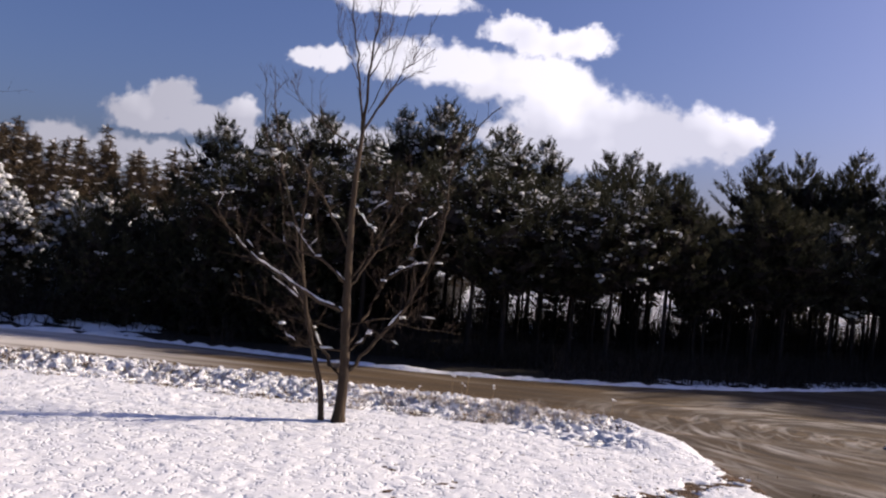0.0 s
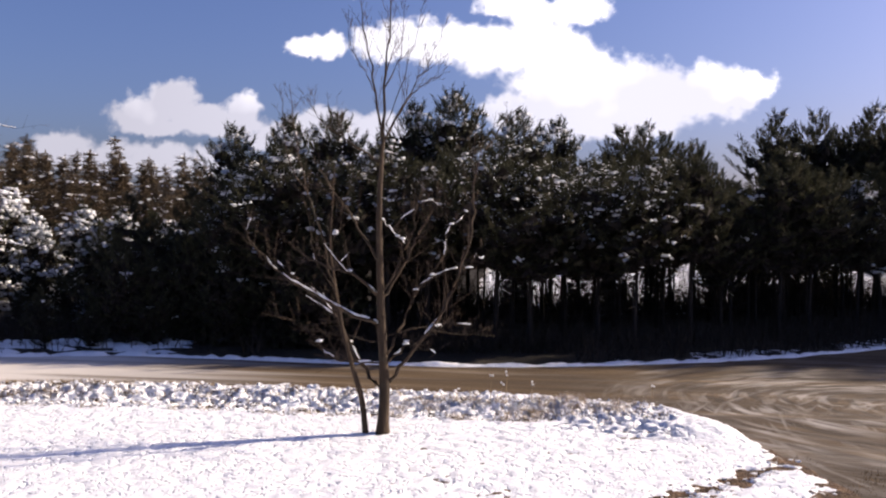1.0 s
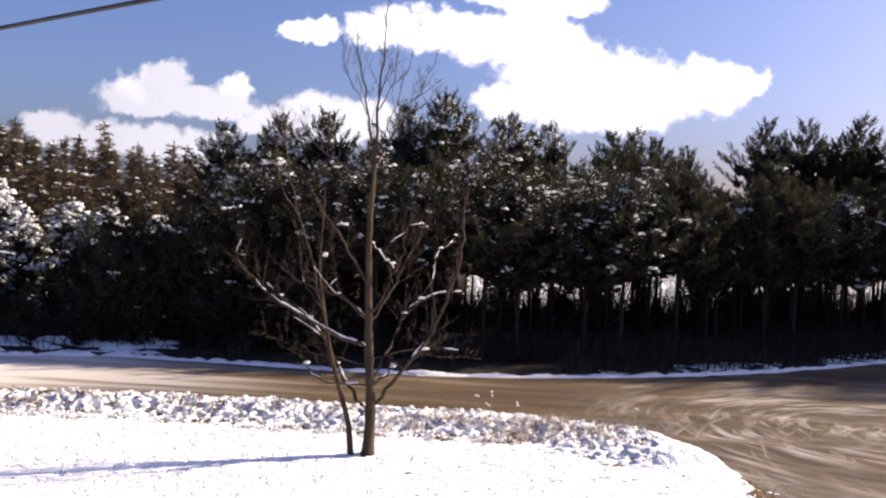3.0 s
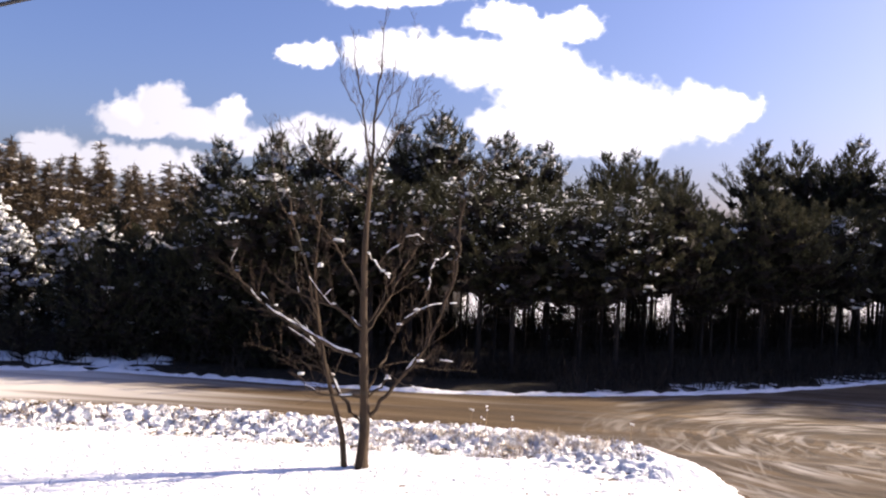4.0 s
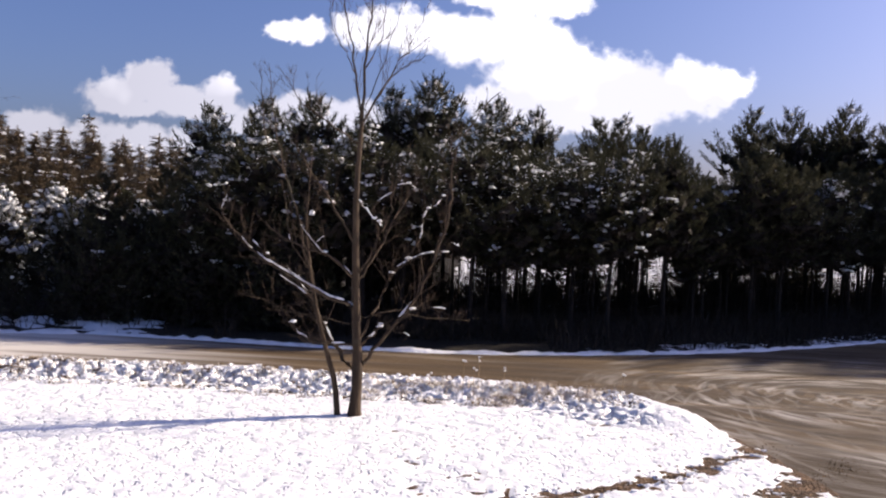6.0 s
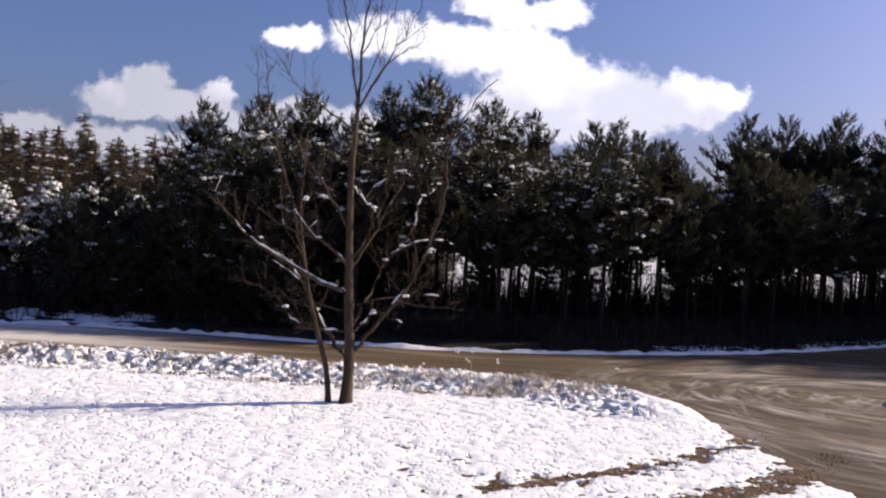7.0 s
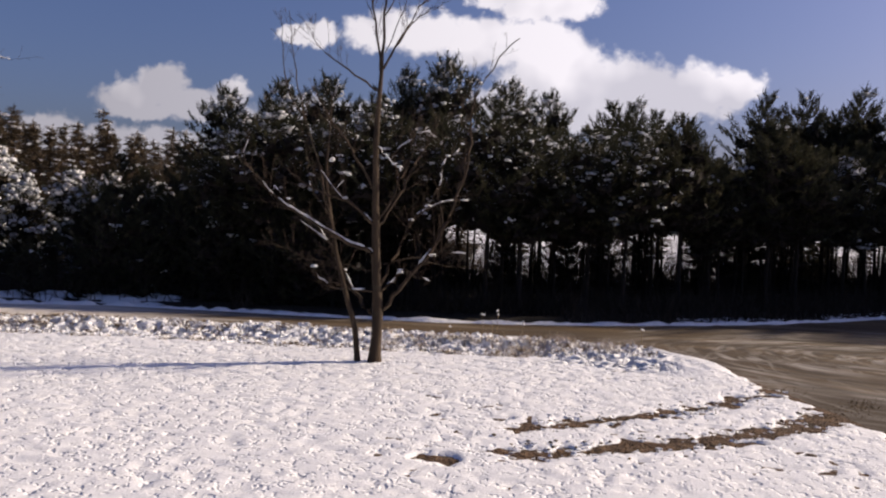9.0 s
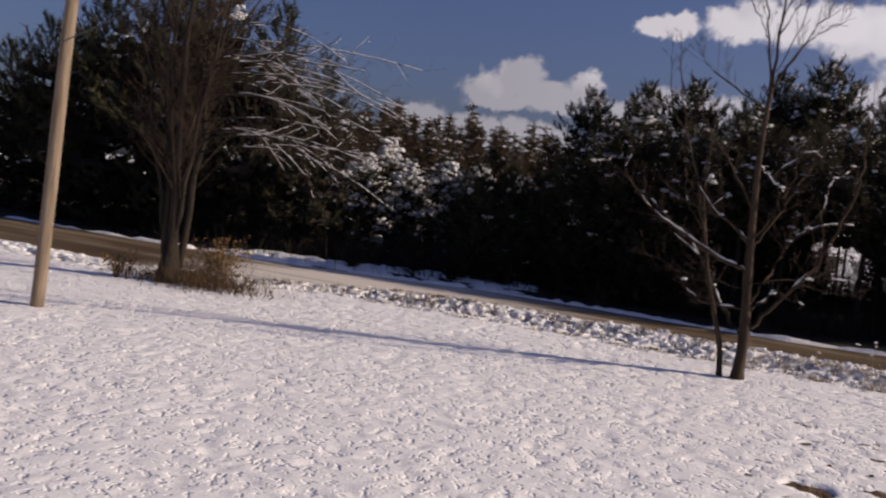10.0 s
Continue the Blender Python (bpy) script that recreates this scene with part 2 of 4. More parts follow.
def dirt_material():
    """Packed brown dirt, streaked along the road, with blown snow dust and curved tyre tracks on the turning place."""
    m = material("road_dirt", [(0.28, (0.032, 0.019, 0.009)), (0.5, (0.078, 0.049, 0.022)), (0.72, (0.142, 0.095, 0.048))], scale=0.9,
                 stretch=(0.22, 1.6, 1), detail=8.0, rough=0.9, bump=0.7, bump_scale=9.0, bump_dist=0.03)
    nt = m.node_tree
    N, L = nt.nodes.new, nt.links.new
    b = nt.nodes["Principled BSDF"]
    base = b.inputs["Base Color"].links[0].from_socket

    def op(kind, a, c=None, clamp=False):
        n = N("ShaderNodeMath")
        n.operation, n.use_clamp = kind, clamp
        for i, v in enumerate((a, c)):
            if v is None:
                continue
            if isinstance(v, (int, float)):
                n.inputs[i].default_value = v
            else:
                L(v, n.inputs[i])
        return n.outputs[0]

    def ramp01(v, lo, hi):
        n = N("ShaderNodeMapRange")
        n.inputs["From Min"].default_value, n.inputs["From Max"].default_value = lo, hi
        L(v, n.inputs["Value"])
        return n.outputs[0]

    tc = N("ShaderNodeTexCoord")
    sep = N("ShaderNodeSeparateXYZ")
    L(tc.outputs["Object"], sep.inputs[0])
    x, y = sep.outputs[0], sep.outputs[1]
    # streaks of blown snow along the road, thicker towards the west
    mp = N("ShaderNodeMapping")
    mp.inputs["Scale"].default_value = (0.12, 1.3, 1)
    mp.inputs["Rotation"].default_value = (0, 0, 0.05)
    L(tc.outputs["Object"], mp.inputs[0])
    n1 = N("ShaderNodeTexNoise")
    n1.inputs["Scale"].default_value, n1.inputs["Detail"].default_value = 1.1, 7.0
    L(mp.outputs[0], n1.inputs["Vector"])
    west = op("MULTIPLY", ramp01(x, -3.5, -10.5), ramp01(x, -18.0, -14.0))
    dust = ramp01(op("ADD", n1.outputs[0], op("MULTIPLY", west, 0.36)), 0.50, 0.80)
    # tyre tracks: rings round the inside of the turn, crossed by a second, wider set
    def rings(cx, cy, fine, along, lo, hi):
        dx, dy = op("SUBTRACT", x, cx), op("SUBTRACT", y, cy)
        rad = op("SQRT", op("ADD", op("MULTIPLY", dx, dx), op("MULTIPLY", dy, dy)))
        cb = N("ShaderNodeCombineXYZ")
        L(op("MULTIPLY", rad, fine), cb.inputs[0])
        L(op("MULTIPLY", op("ARCTAN2", dy, dx), along), cb.inputs[1])
        n = N("ShaderNodeTexNoise")
        n.inputs["Scale"].default_value, n.inputs["Detail"].default_value = 1.0, 8.0
        n.inputs["Distortion"].default_value = 0.6
        L(cb.outputs[0], n.inputs["Vector"])
        return ramp01(n.outputs[0], lo, hi), rad

    set_a, rad = rings(8.1, 19.3, 3.8, 2.0, 0.48, 0.62)
    set_b, _ = rings(11.5, 16.0, 3.6, 3.0, 0.52, 0.70)
    dark_set, _ = rings(8.2, 19.2, 3.4, 2.4, 0.47, 0.58)
    n4 = N("ShaderNodeTexNoise")
    n4.inputs["Scale"].default_value, n4.inputs["Detail"].default_value = 0.55, 3.0
    L(tc.outputs["Object"], n4.inputs["Vector"])
    patchy = ramp01(n4.outputs[0], 0.36, 0.62)
    turn = op("MULTIPLY", ramp01(x, 1.0, 4.0), ramp01(rad, 8.0, 5.5))
    tracks = op("MULTIPLY", op("MULTIPLY", op("MAXIMUM", set_a, set_b), turn), patchy)
    # darker wet streaks: in the turn, and along the wheel lines of the road
    mpd = N("ShaderNodeMapping")
    mpd.inputs["Scale"].default_value = (0.10, 1.5, 1)
    mpd.inputs["Location"].default_value = (3.0, 7.0, 0)
    L(tc.outputs["Object"], mpd.inputs[0])
    n5 = N("ShaderNodeTexNoise")
    n5.inputs["Scale"].default_value, n5.inputs["Detail"].default_value = 1.0, 6.0
    L(mpd.outputs[0], n5.inputs["Vector"])
    # damp trodden soil where the ruts leave the lawn
    px, py = op("MULTIPLY", op("SUBTRACT", x, 5.0), 0.75), op("SUBTRACT", y, 12.8)
    near = op("SQRT", op("ADD", op("MULTIPLY", px, px), op("MULTIPLY", py, py)))
    n6 = N("ShaderNodeTexNoise")
    n6.inputs["Scale"].default_value, n6.inputs["Detail"].default_value = 1.6, 6.0
    L(tc.outputs["Object"], n6.inputs["Vector"])
    damp = op("MULTIPLY", ramp01(op("ADD", near, op("MULTIPLY", n6.outputs[0], 2.2)), 3.6, 2.4), 0.88)
    wet = op("MAXIMUM", op("MULTIPLY", op("MULTIPLY", dark_set, turn), 0.95), op("MULTIPLY", ramp01(n5.outputs[0], 0.50, 0.68), 0.6))
    wet = op("MAXIMUM", wet, damp)
    md = N("ShaderNodeMix")
    md.data_type = "RGBA"
    L(wet, md.inputs["Factor"])
    L(base, md.inputs["A"])
    md.inputs["B"].default_value = (0.040, 0.025, 0.012, 1)
    base = md.outputs["Result"]
    fac = op("MULTIPLY", op("MAXIMUM", op("MULTIPLY", dust, op("ADD", op("MULTIPLY", west, 0.72), 0.22)), op("ADD", op("MULTIPLY", tracks, 0.48), op("MULTIPLY", turn, 0.015))), 1.0, True)
    mx = N("ShaderNodeMix")
    mx.data_type = "RGBA"
    L(fac, mx.inputs["Factor"])
    L(base, mx.inputs["A"])
    mx.inputs["B"].default_value = (0.62, 0.58, 0.53, 1)
    L(mx.outputs["Result"], b.inputs["Base Color"])
    return m


DIRT = dirt_material()


# ---- mesh helpers ----
class Geo:
    """Collects points and faces, and makes one mesh of them."""

    def __init__(self):
        self.v, self.f = [], []

    def tube(self, pts, radii, sides=6, cap=True):
        pts = [Vector(p) for p in pts]
        base, n = len(self.v), len(pts)
        for i, p in enumerate(pts):
            d = (pts[min(i + 1, n - 1)] - pts[max(i - 1, 0)]).normalized()
            a = d.orthogonal().normalized() if abs(d.z) < 0.9 else d.cross(Vector((0, 1, 0))).normalized()
            c = d.cross(a)
            for k in range(sides):
                t = 2 * math.pi * k / sides
                self.v.append(tuple(p + (a * math.cos(t) + c * math.sin(t)) * radii[i]))
        for i in range(n - 1):
            for k in range(sides):
                k2 = (k + 1) % sides
                self.f.append((base + i * sides + k, base + i * sides + k2, base + (i + 1) * sides + k2, base + (i + 1) * sides + k))
        if cap:
            self.f.append(tuple(base + (n - 1) * sides + k for k in range(sides)))
            self.f.append(tuple(base + k for k in reversed(range(sides))))

    def blade(self, p, d, side, length, width):
        i = len(self.v)
        self.v += [tuple(p - side * width * 0.5), tuple(p + d * length), tuple(p + side * width * 0.5)]
        self.f.append((i, i + 1, i + 2))

    def blob(self, p, sx, sy, sz, rng, rough=0.25, seg=6):
        """A lumpy flattened clod: an octahedron-like ball of 8 to 24 faces."""
        base = len(self.v)
        rings = 3
        self.v.append((p[0], p[1], p[2] + sz))
        for r in range(1, rings):
            ph = math.pi * r / rings
            for k in range(seg):
                th = 2 * math.pi * (k + 0.5 * r) / seg
                q = 1 + rng.uniform(-rough, rough)
                self.v.append((p[0] + sx * q * math.sin(ph) * math.cos(th), p[1] + sy * q * math.sin(ph) * math.sin(th), p[2] + sz * q * math.cos(ph)))
        self.v.append((p[0], p[1], p[2] - sz * 0.6))
        for k in range(seg):
            k2 = (k + 1) % seg
            self.f.append((base, base + 1 + k, base + 1 + k2))
            self.f.append((base + 1 + k, base + 1 + seg + k, base + 1 + seg + k2, base + 1 + k2))
            self.f.append((base + 1 + seg + k, base + 1 + 2 * seg, base + 1 + seg + k2))

    def mesh(self, name, mat, smooth=False):
        me = bpy.data.meshes.new(name)
        me.from_pydata(self.v, [], self.f)
        me.materials.append(mat)
        if smooth:
            me.polygons.foreach_set("use_smooth", [True] * len(me.polygons))
        me.update()
        return me


def part(name, geo, mat, parent, label="", smooth=False):
    ob = new(name, geo.mesh(name, mat, smooth))
    ob.parent = parent
    return tagged(ob, label) if label else ob


def curve_pts(p0, p1, p2, n):
    """Points on a quadratic curve."""
    a, b, c = Vector(p0), Vector(p1), Vector(p2)
    return [a * (1 - t) ** 2 + b * 2 * t * (1 - t) + c * t * t for t in (i / (n - 1) for i in range(n))]


def value_noise(x, y, seed=0):
    """Smooth noise on arrays, 0 to 1."""
    xi, yi = np.floor(x).astype(np.int64), np.floor(y).astype(np.int64)
    fx, fy = x - xi, y - yi
    fx, fy = fx * fx * (3 - 2 * fx), fy * fy * (3 - 2 * fy)

    def h(i, j):
        n = (i * 374761393 + j * 668265263 + seed * 974634777) & 0x7FFFFFFF
        n = ((n ^ (n >> 13)) * 1274126177) & 0x7FFFFFFF
        return ((n ^ (n >> 16)) & 0xFFFF) / 65535.0

    return (h(xi, yi) * (1 - fx) + h(xi + 1, yi) * fx) * (1 - fy) + (h(xi, yi + 1) * (1 - fx) + h(xi + 1, yi + 1) * fx) * fy


def fbm(x, y, seed=0, octaves=4):
    s, a, tot = 0, 0.5, 0
    for o in range(octaves):
        s = s + a * value_noise(x * 2 ** o + 17.3 * o, y * 2 ** o - 9.1 * o, seed + o)
        tot += a
        a *= 0.5
    return s / tot


def smooth01(v, lo, hi):
    t = np.clip((v - lo) / (hi - lo), 0, 1)
    return t * t * (3 - 2 * t)


def sheet(name, xs, ys, height, mat, label, category, keep=None):
    """A ground sheet over a grid of lines, one mesh."""
    X, Y = np.meshgrid(xs, ys)
    Z = height(X, Y)
    nx, ny = len(xs), len(ys)
    verts = np.stack([X.ravel(), Y.ravel(), Z.ravel()], 1)
    i = np.arange(nx * ny).reshape(ny, nx)
    quads = np.stack([i[:-1, :-1].ravel(), i[:-1, 1:].ravel(), i[1:, 1:].ravel(), i[1:, :-1].ravel()], 1)
    if keep is not None:
        k = keep(X, Y)
        ok = (k[:-1, :-1] | k[:-1, 1:] | k[1:, 1:] | k[1:, :-1]).ravel()
        quads = quads[ok]
    me = bpy.data.meshes.new(name)
    me.from_pydata(verts.tolist(), [], quads.tolist())
    me.materials.append(mat)
    me.polygons.foreach_set("use_smooth", [True] * len(me.polygons))
    me.update()
    return tagged(new(name, me), label, category, kind="structure")


# ---- the lie of the land ----
def road_bend(x):
    """How far the road's near edge swings towards the yard in the west."""
    return 0.05 * np.clip(-x - 5.0, 0, 4) + 0.50 * np.clip(-x - 9.6, 0, 4.8)


def land(x, y):
    """Height of the bare ground: the yard, falling to the road and the woods beyond it."""
    return -0.20 * smooth01(y + road_bend(x), 16.8, 18.6) - 0.25 * smooth01(y, 18.6, 24.0) + 0 * x


def road_near(x):
    return 18.25 - road_bend(x) + 0.008 * np.maximum(x + 2.5, 0) ** 2


def road_far(x):
    return 23.5 + 0.05 * np.clip(-x - 4, 0, 6) - 0.34 * np.clip(-x - 10.5, 0, 7.0) + 0.026 * np.clip(x + 4, 0, 18) ** 2


def line_distance(x, y, pts):
    """Distance to a broken line, and how far along it (0 to 1)."""
    best, along = np.full(np.shape(x), 1e9), np.zeros(np.shape(x))
    for k, ((ax, ay), (bx, by)) in enumerate(zip(pts, pts[1:])):
        t = np.clip(((x - ax) * (bx - ax) + (y - ay) * (by - ay)) / ((bx - ax) ** 2 + (by - ay) ** 2), 0, 1)
        d = np.hypot(x - ax - t * (bx - ax), y - ay - t * (by - ay))
        along = np.where(d < best, (k + t) / (len(pts) - 1), along)
        best = np.minimum(best, d)
    return best, along


RUT_NORTH = [(0.60, 11.40), (1.3, 11.85), (2.3, 12.55), (3.2, 13.35), (4.4, 14.8)]
RUT_SOUTH = [(0.55, 10.42), (1.4, 10.75), (2.4, 11.28), (3.4, 12.0), (4.3, 12.95), (5.2, 14.2)]


def yard_inside(x, y):
    """Positive inside the snowy yard, in metres from its edge."""
    d = road_near(x) - y
    ex, ey = (x - 1.0) / 2.95, (y - 14.6) / 3.65
    corner = (1 - np.sqrt(np.maximum(ex, 0) ** 2 + np.maximum(ey, 0) ** 2)) * 3.0
    east = 4.05 + np.maximum(14.6 - y, 0) * 0.24 - x
    d = np.where(y > 14.6, np.minimum(d, np.where(x > 1.0, corner, d)), np.minimum(d, east))
    return d


def roadside_ridge(x, y):
    """Share of the ploughed ridge, 0 to 1, and how far inside the edge a place lies."""
    bend = road_bend(x)
    e = np.where(y + bend > 14.6, yard_inside(x, y), 9.0)
    e = e + 0.5 * (fbm(x * 0.8, y * 0.8, 61, 2) - 0.5)
    return smooth01(e, 2.5, 1.2) * smooth01(y + bend, 14.9, 15.7), e


def yard_height(x, y):
    rough = fbm(x * 1.1, y * 1.1, 3, 2) - 0.5
    fine = fbm(x * 10.5, y * 10.5, 11, 2) - 0.5
    inside = yard_inside(x, y) + 0.30 * (fbm(x * 2.2, y * 2.2, 5, 4) - 0.5) + 0.18 * (fbm(x * 9.0, y * 9.0, 7, 2) - 0.5)
    h = 0.040 + 0.012 * rough + 0.010 * fine
    h = h - 0.024 * smooth01(fbm(x * 8.0, y * 11.0, 15, 2), 0.60, 0.74)
    # the ridge of clods thrown up by the plough, with bare ground between them
    ridge, e = roadside_ridge(x, y)
    lumpy = ridge * smooth01(x, 3.2, 2.0)
    h = h + ridge * ((0.17 - 0.08 * smooth01(x, 0.5, 2.5) - 0.13 * smooth01(x, -7.5, -10.5)) * smooth01(e, 2.1, 0.75) * smooth01(e, 0.0, 0.5) + 0.06 * (fbm(x * 2.0, y * 2.0, 25, 2) - 0.5))
    h = h + lumpy * 0.10 * (fbm(x * 15.0, y * 15.0, 21, 2) - 0.5)
    gaps = smooth01(fbm(x * 11.0, y * 13.0, 27, 3), 0.54, 0.63) * smooth01(e, 0.25, 0.6)
    h = h - lumpy * 0.26 * gaps * (0.75 + 0.45 * smooth01(x, -4.0, -6.5) + 0.45 * smooth01(np.abs(x - 0.6), 2.4, 1.6))
    for pts, w0, w1, seed in ((RUT_NORTH, 0.00, 0.10, 31), (RUT_SOUTH, 0.05, 0.21, 41)):
        d, al = line_distance(x, y, pts)
        w = w0 + (w1 - w0) * al + 0.42 * (fbm(x * 4.6, y * 6.5, seed, 3) - 0.48) + 0.26 * (fbm(x * 13.0, y * 17.0, seed + 5, 2) - 0.5)
        h = h * (1 - 0.75 * smooth01(w - d, -0.22, 0.03)) - 0.10 * smooth01(w - d, -0.05, 0.06)
    pd = np.hypot((x + 0.10) / 1.4, y - 10.08)
    h = h - 0.13 * smooth01(0.08 + 0.55 * (fbm(x * 4.5, y * 6, 51, 3) - 0.5) + 0.25 * (fbm(x * 13.0, y * 17.0, 53, 2) - 0.5) - pd, -0.10, 0.06)
    h = h - 0.13 * smooth01(0.06 + 0.4 * (fbm(x * 5, y * 5, 57, 3) - 0.5) - np.hypot((x + 0.15) / 1.6, y - 11.75), -0.03, 0.06)
    h = np.where(inside < 0, -0.25, h * smooth01(inside, -0.05, 0.28) + -0.05 * (1 - smooth01(inside, 0, 0.10)))
    return land(x, y) + h


def spaced(*runs):
    """Grid lines: runs of (start, end, step)."""
    out = [np.arange(a, b, s) for a, b, s in runs] + [[runs[-1][1]]]
    return np.concatenate(out)


def far_lines(c, reach):
    t = np.linspace(-1, 1, 61)
    return c + np.sign(t) * (np.abs(t) ** 3) * reach


sheet("ground", far_lines(0, 1600), far_lines(40, 1600), lambda x, y: -0.62 + 0 * x + 0.25 * smooth01(y, 10, -10), SNOW_FIELD,
      "snow-covered open ground reaching to the horizon", "ground")
sheet("road", spaced((-70, -16, 1.0), (-16, 14, 0.2), (14, 70, 1.0)), spaced((6, 10, 0.25), (10, 27, 0.12), (27, 45, 0.3)),
      lambda x, y: land(x, y) + 0.022 * (fbm(x * 0.9, y * 2.5, 71, 3) - 0.5) + 0.05 * (fbm(x * 1.6, y * 1.6, 75, 3) - 0.5) * smooth01(x, 2, 5),
      DIRT, "brown packed dirt road with blown snow and curved tyre tracks", "road",
      keep=lambda x, y: y < road_far(x) + 0.15)
sheet("yard_snow", spaced((-60, -22, 0.8), (-22, -11, 0.12), (-11, 6, 0.05)), spaced((-25, 2, 0.8), (2, 6, 0.16), (6, 14, 0.06), (14, 19.4, 0.045), (19.4, 24, 0.2)),
      yard_height, SNOW, "thin lumpy snow over a lawn with muddy wheel ruts", "snow", keep=lambda x, y: yard_inside(x, y) > -0.5)


sheet("bare_soil", spaced((-1.2, 5.6, 0.06)), spaced((9.4, 15.0, 0.06)),
      lambda x, y: land(x, y) + 0.008 + 0.05 * (fbm(x * 7.0, y * 7.0, 65, 3) - 0.42) * smooth01(yard_inside(x, y), 0.0, 0.3) - 0.05 * smooth01(yard_inside(x, y), 0.05, -0.25),
      SOIL, "dark torn-up soil and turf in the wheel ruts", "soil", keep=lambda x, y: yard_inside(x, y) > -0.15)


def east_yard(x, y):
    ex, ey = (7.75 - x), (20.1 - y)
    inside = np.minimum(np.minimum(-ex, ey), (ey - ex) * 0.7 - 0.5) + 0.3 * (fbm(x * 2, y * 2, 81, 3) - 0.5)
    return land(x, y) + np.where(inside < 0, -0.2, 0.07 + 0.06 * (fbm(x * 3, y * 3, 83, 3) - 0.5)) * smooth01(inside, -0.2, 0.1) - 0.1 * (inside < 0.02)


sheet("yard_snow_east", spaced((6.6, 12, 0.1), (12, 60, 1.0)), spaced((-20, 14, 1.0), (14, 21.0, 0.1)), east_yard, SNOW,
      "snow beyond the turning place", "snow")
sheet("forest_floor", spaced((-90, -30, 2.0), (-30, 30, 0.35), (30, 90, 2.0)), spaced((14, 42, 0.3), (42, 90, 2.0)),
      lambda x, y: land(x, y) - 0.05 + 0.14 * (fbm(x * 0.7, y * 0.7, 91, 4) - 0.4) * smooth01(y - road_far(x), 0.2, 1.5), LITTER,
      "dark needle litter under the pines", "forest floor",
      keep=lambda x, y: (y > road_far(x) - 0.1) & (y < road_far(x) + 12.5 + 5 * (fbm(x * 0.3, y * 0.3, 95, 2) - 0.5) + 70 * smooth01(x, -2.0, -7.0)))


def verge_height(x, y):
    d = y - road_far(x)
    n = fbm(x * 1.7, y * 2.6, 101, 4)
    ridge = (0.13 + 0.14 * (fbm(x * 4.5, y * 3.0, 107, 3) - 0.3)) * smooth01(d, -0.05, 0.12) * smooth01(d, 0.60, 0.28)
    back = 0.07 * smooth01(d, 0.5, 1.0) * smooth01(d, 2.7, 2.0) * smooth01(fbm(x * 3.4, y * 5.0, 111, 3), 0.42, 0.58) * smooth01(x, 1.0, 4)
    bank = (0.05 + 0.13 * smooth01(fbm(x * 1.5, y * 2.5, 113, 3), 0.40, 0.60)) * smooth01(x, -8.0, -10.5) * smooth01(x, -22, -18) * smooth01(d, 0.2, 1.2) * smooth01(d, 4.2, 3.0)
    patch = 0.07 * smooth01(x, -9, -11) * smooth01(n, 0.44, 0.58) - 0.05 * smooth01(x, -9, -11)
    return land(x, y) - 0.10 + ridge + back + bank + 0.05 * (n - 0.5) + patch


def verge_keep(x, y):
    d = y - road_far(x)
    return (d > -0.2) & (d < 4.5 + 1.0 * (x < -8))


sheet("verge_snow", spaced((-60, -20, 0.5), (-20, 18, 0.10), (18, 60, 0.6)), spaced((14, 30, 0.10), (30, 42, 0.2)), verge_height, SNOW,
      "ploughed snow ridge along the far road edge", "snow", keep=verge_keep)


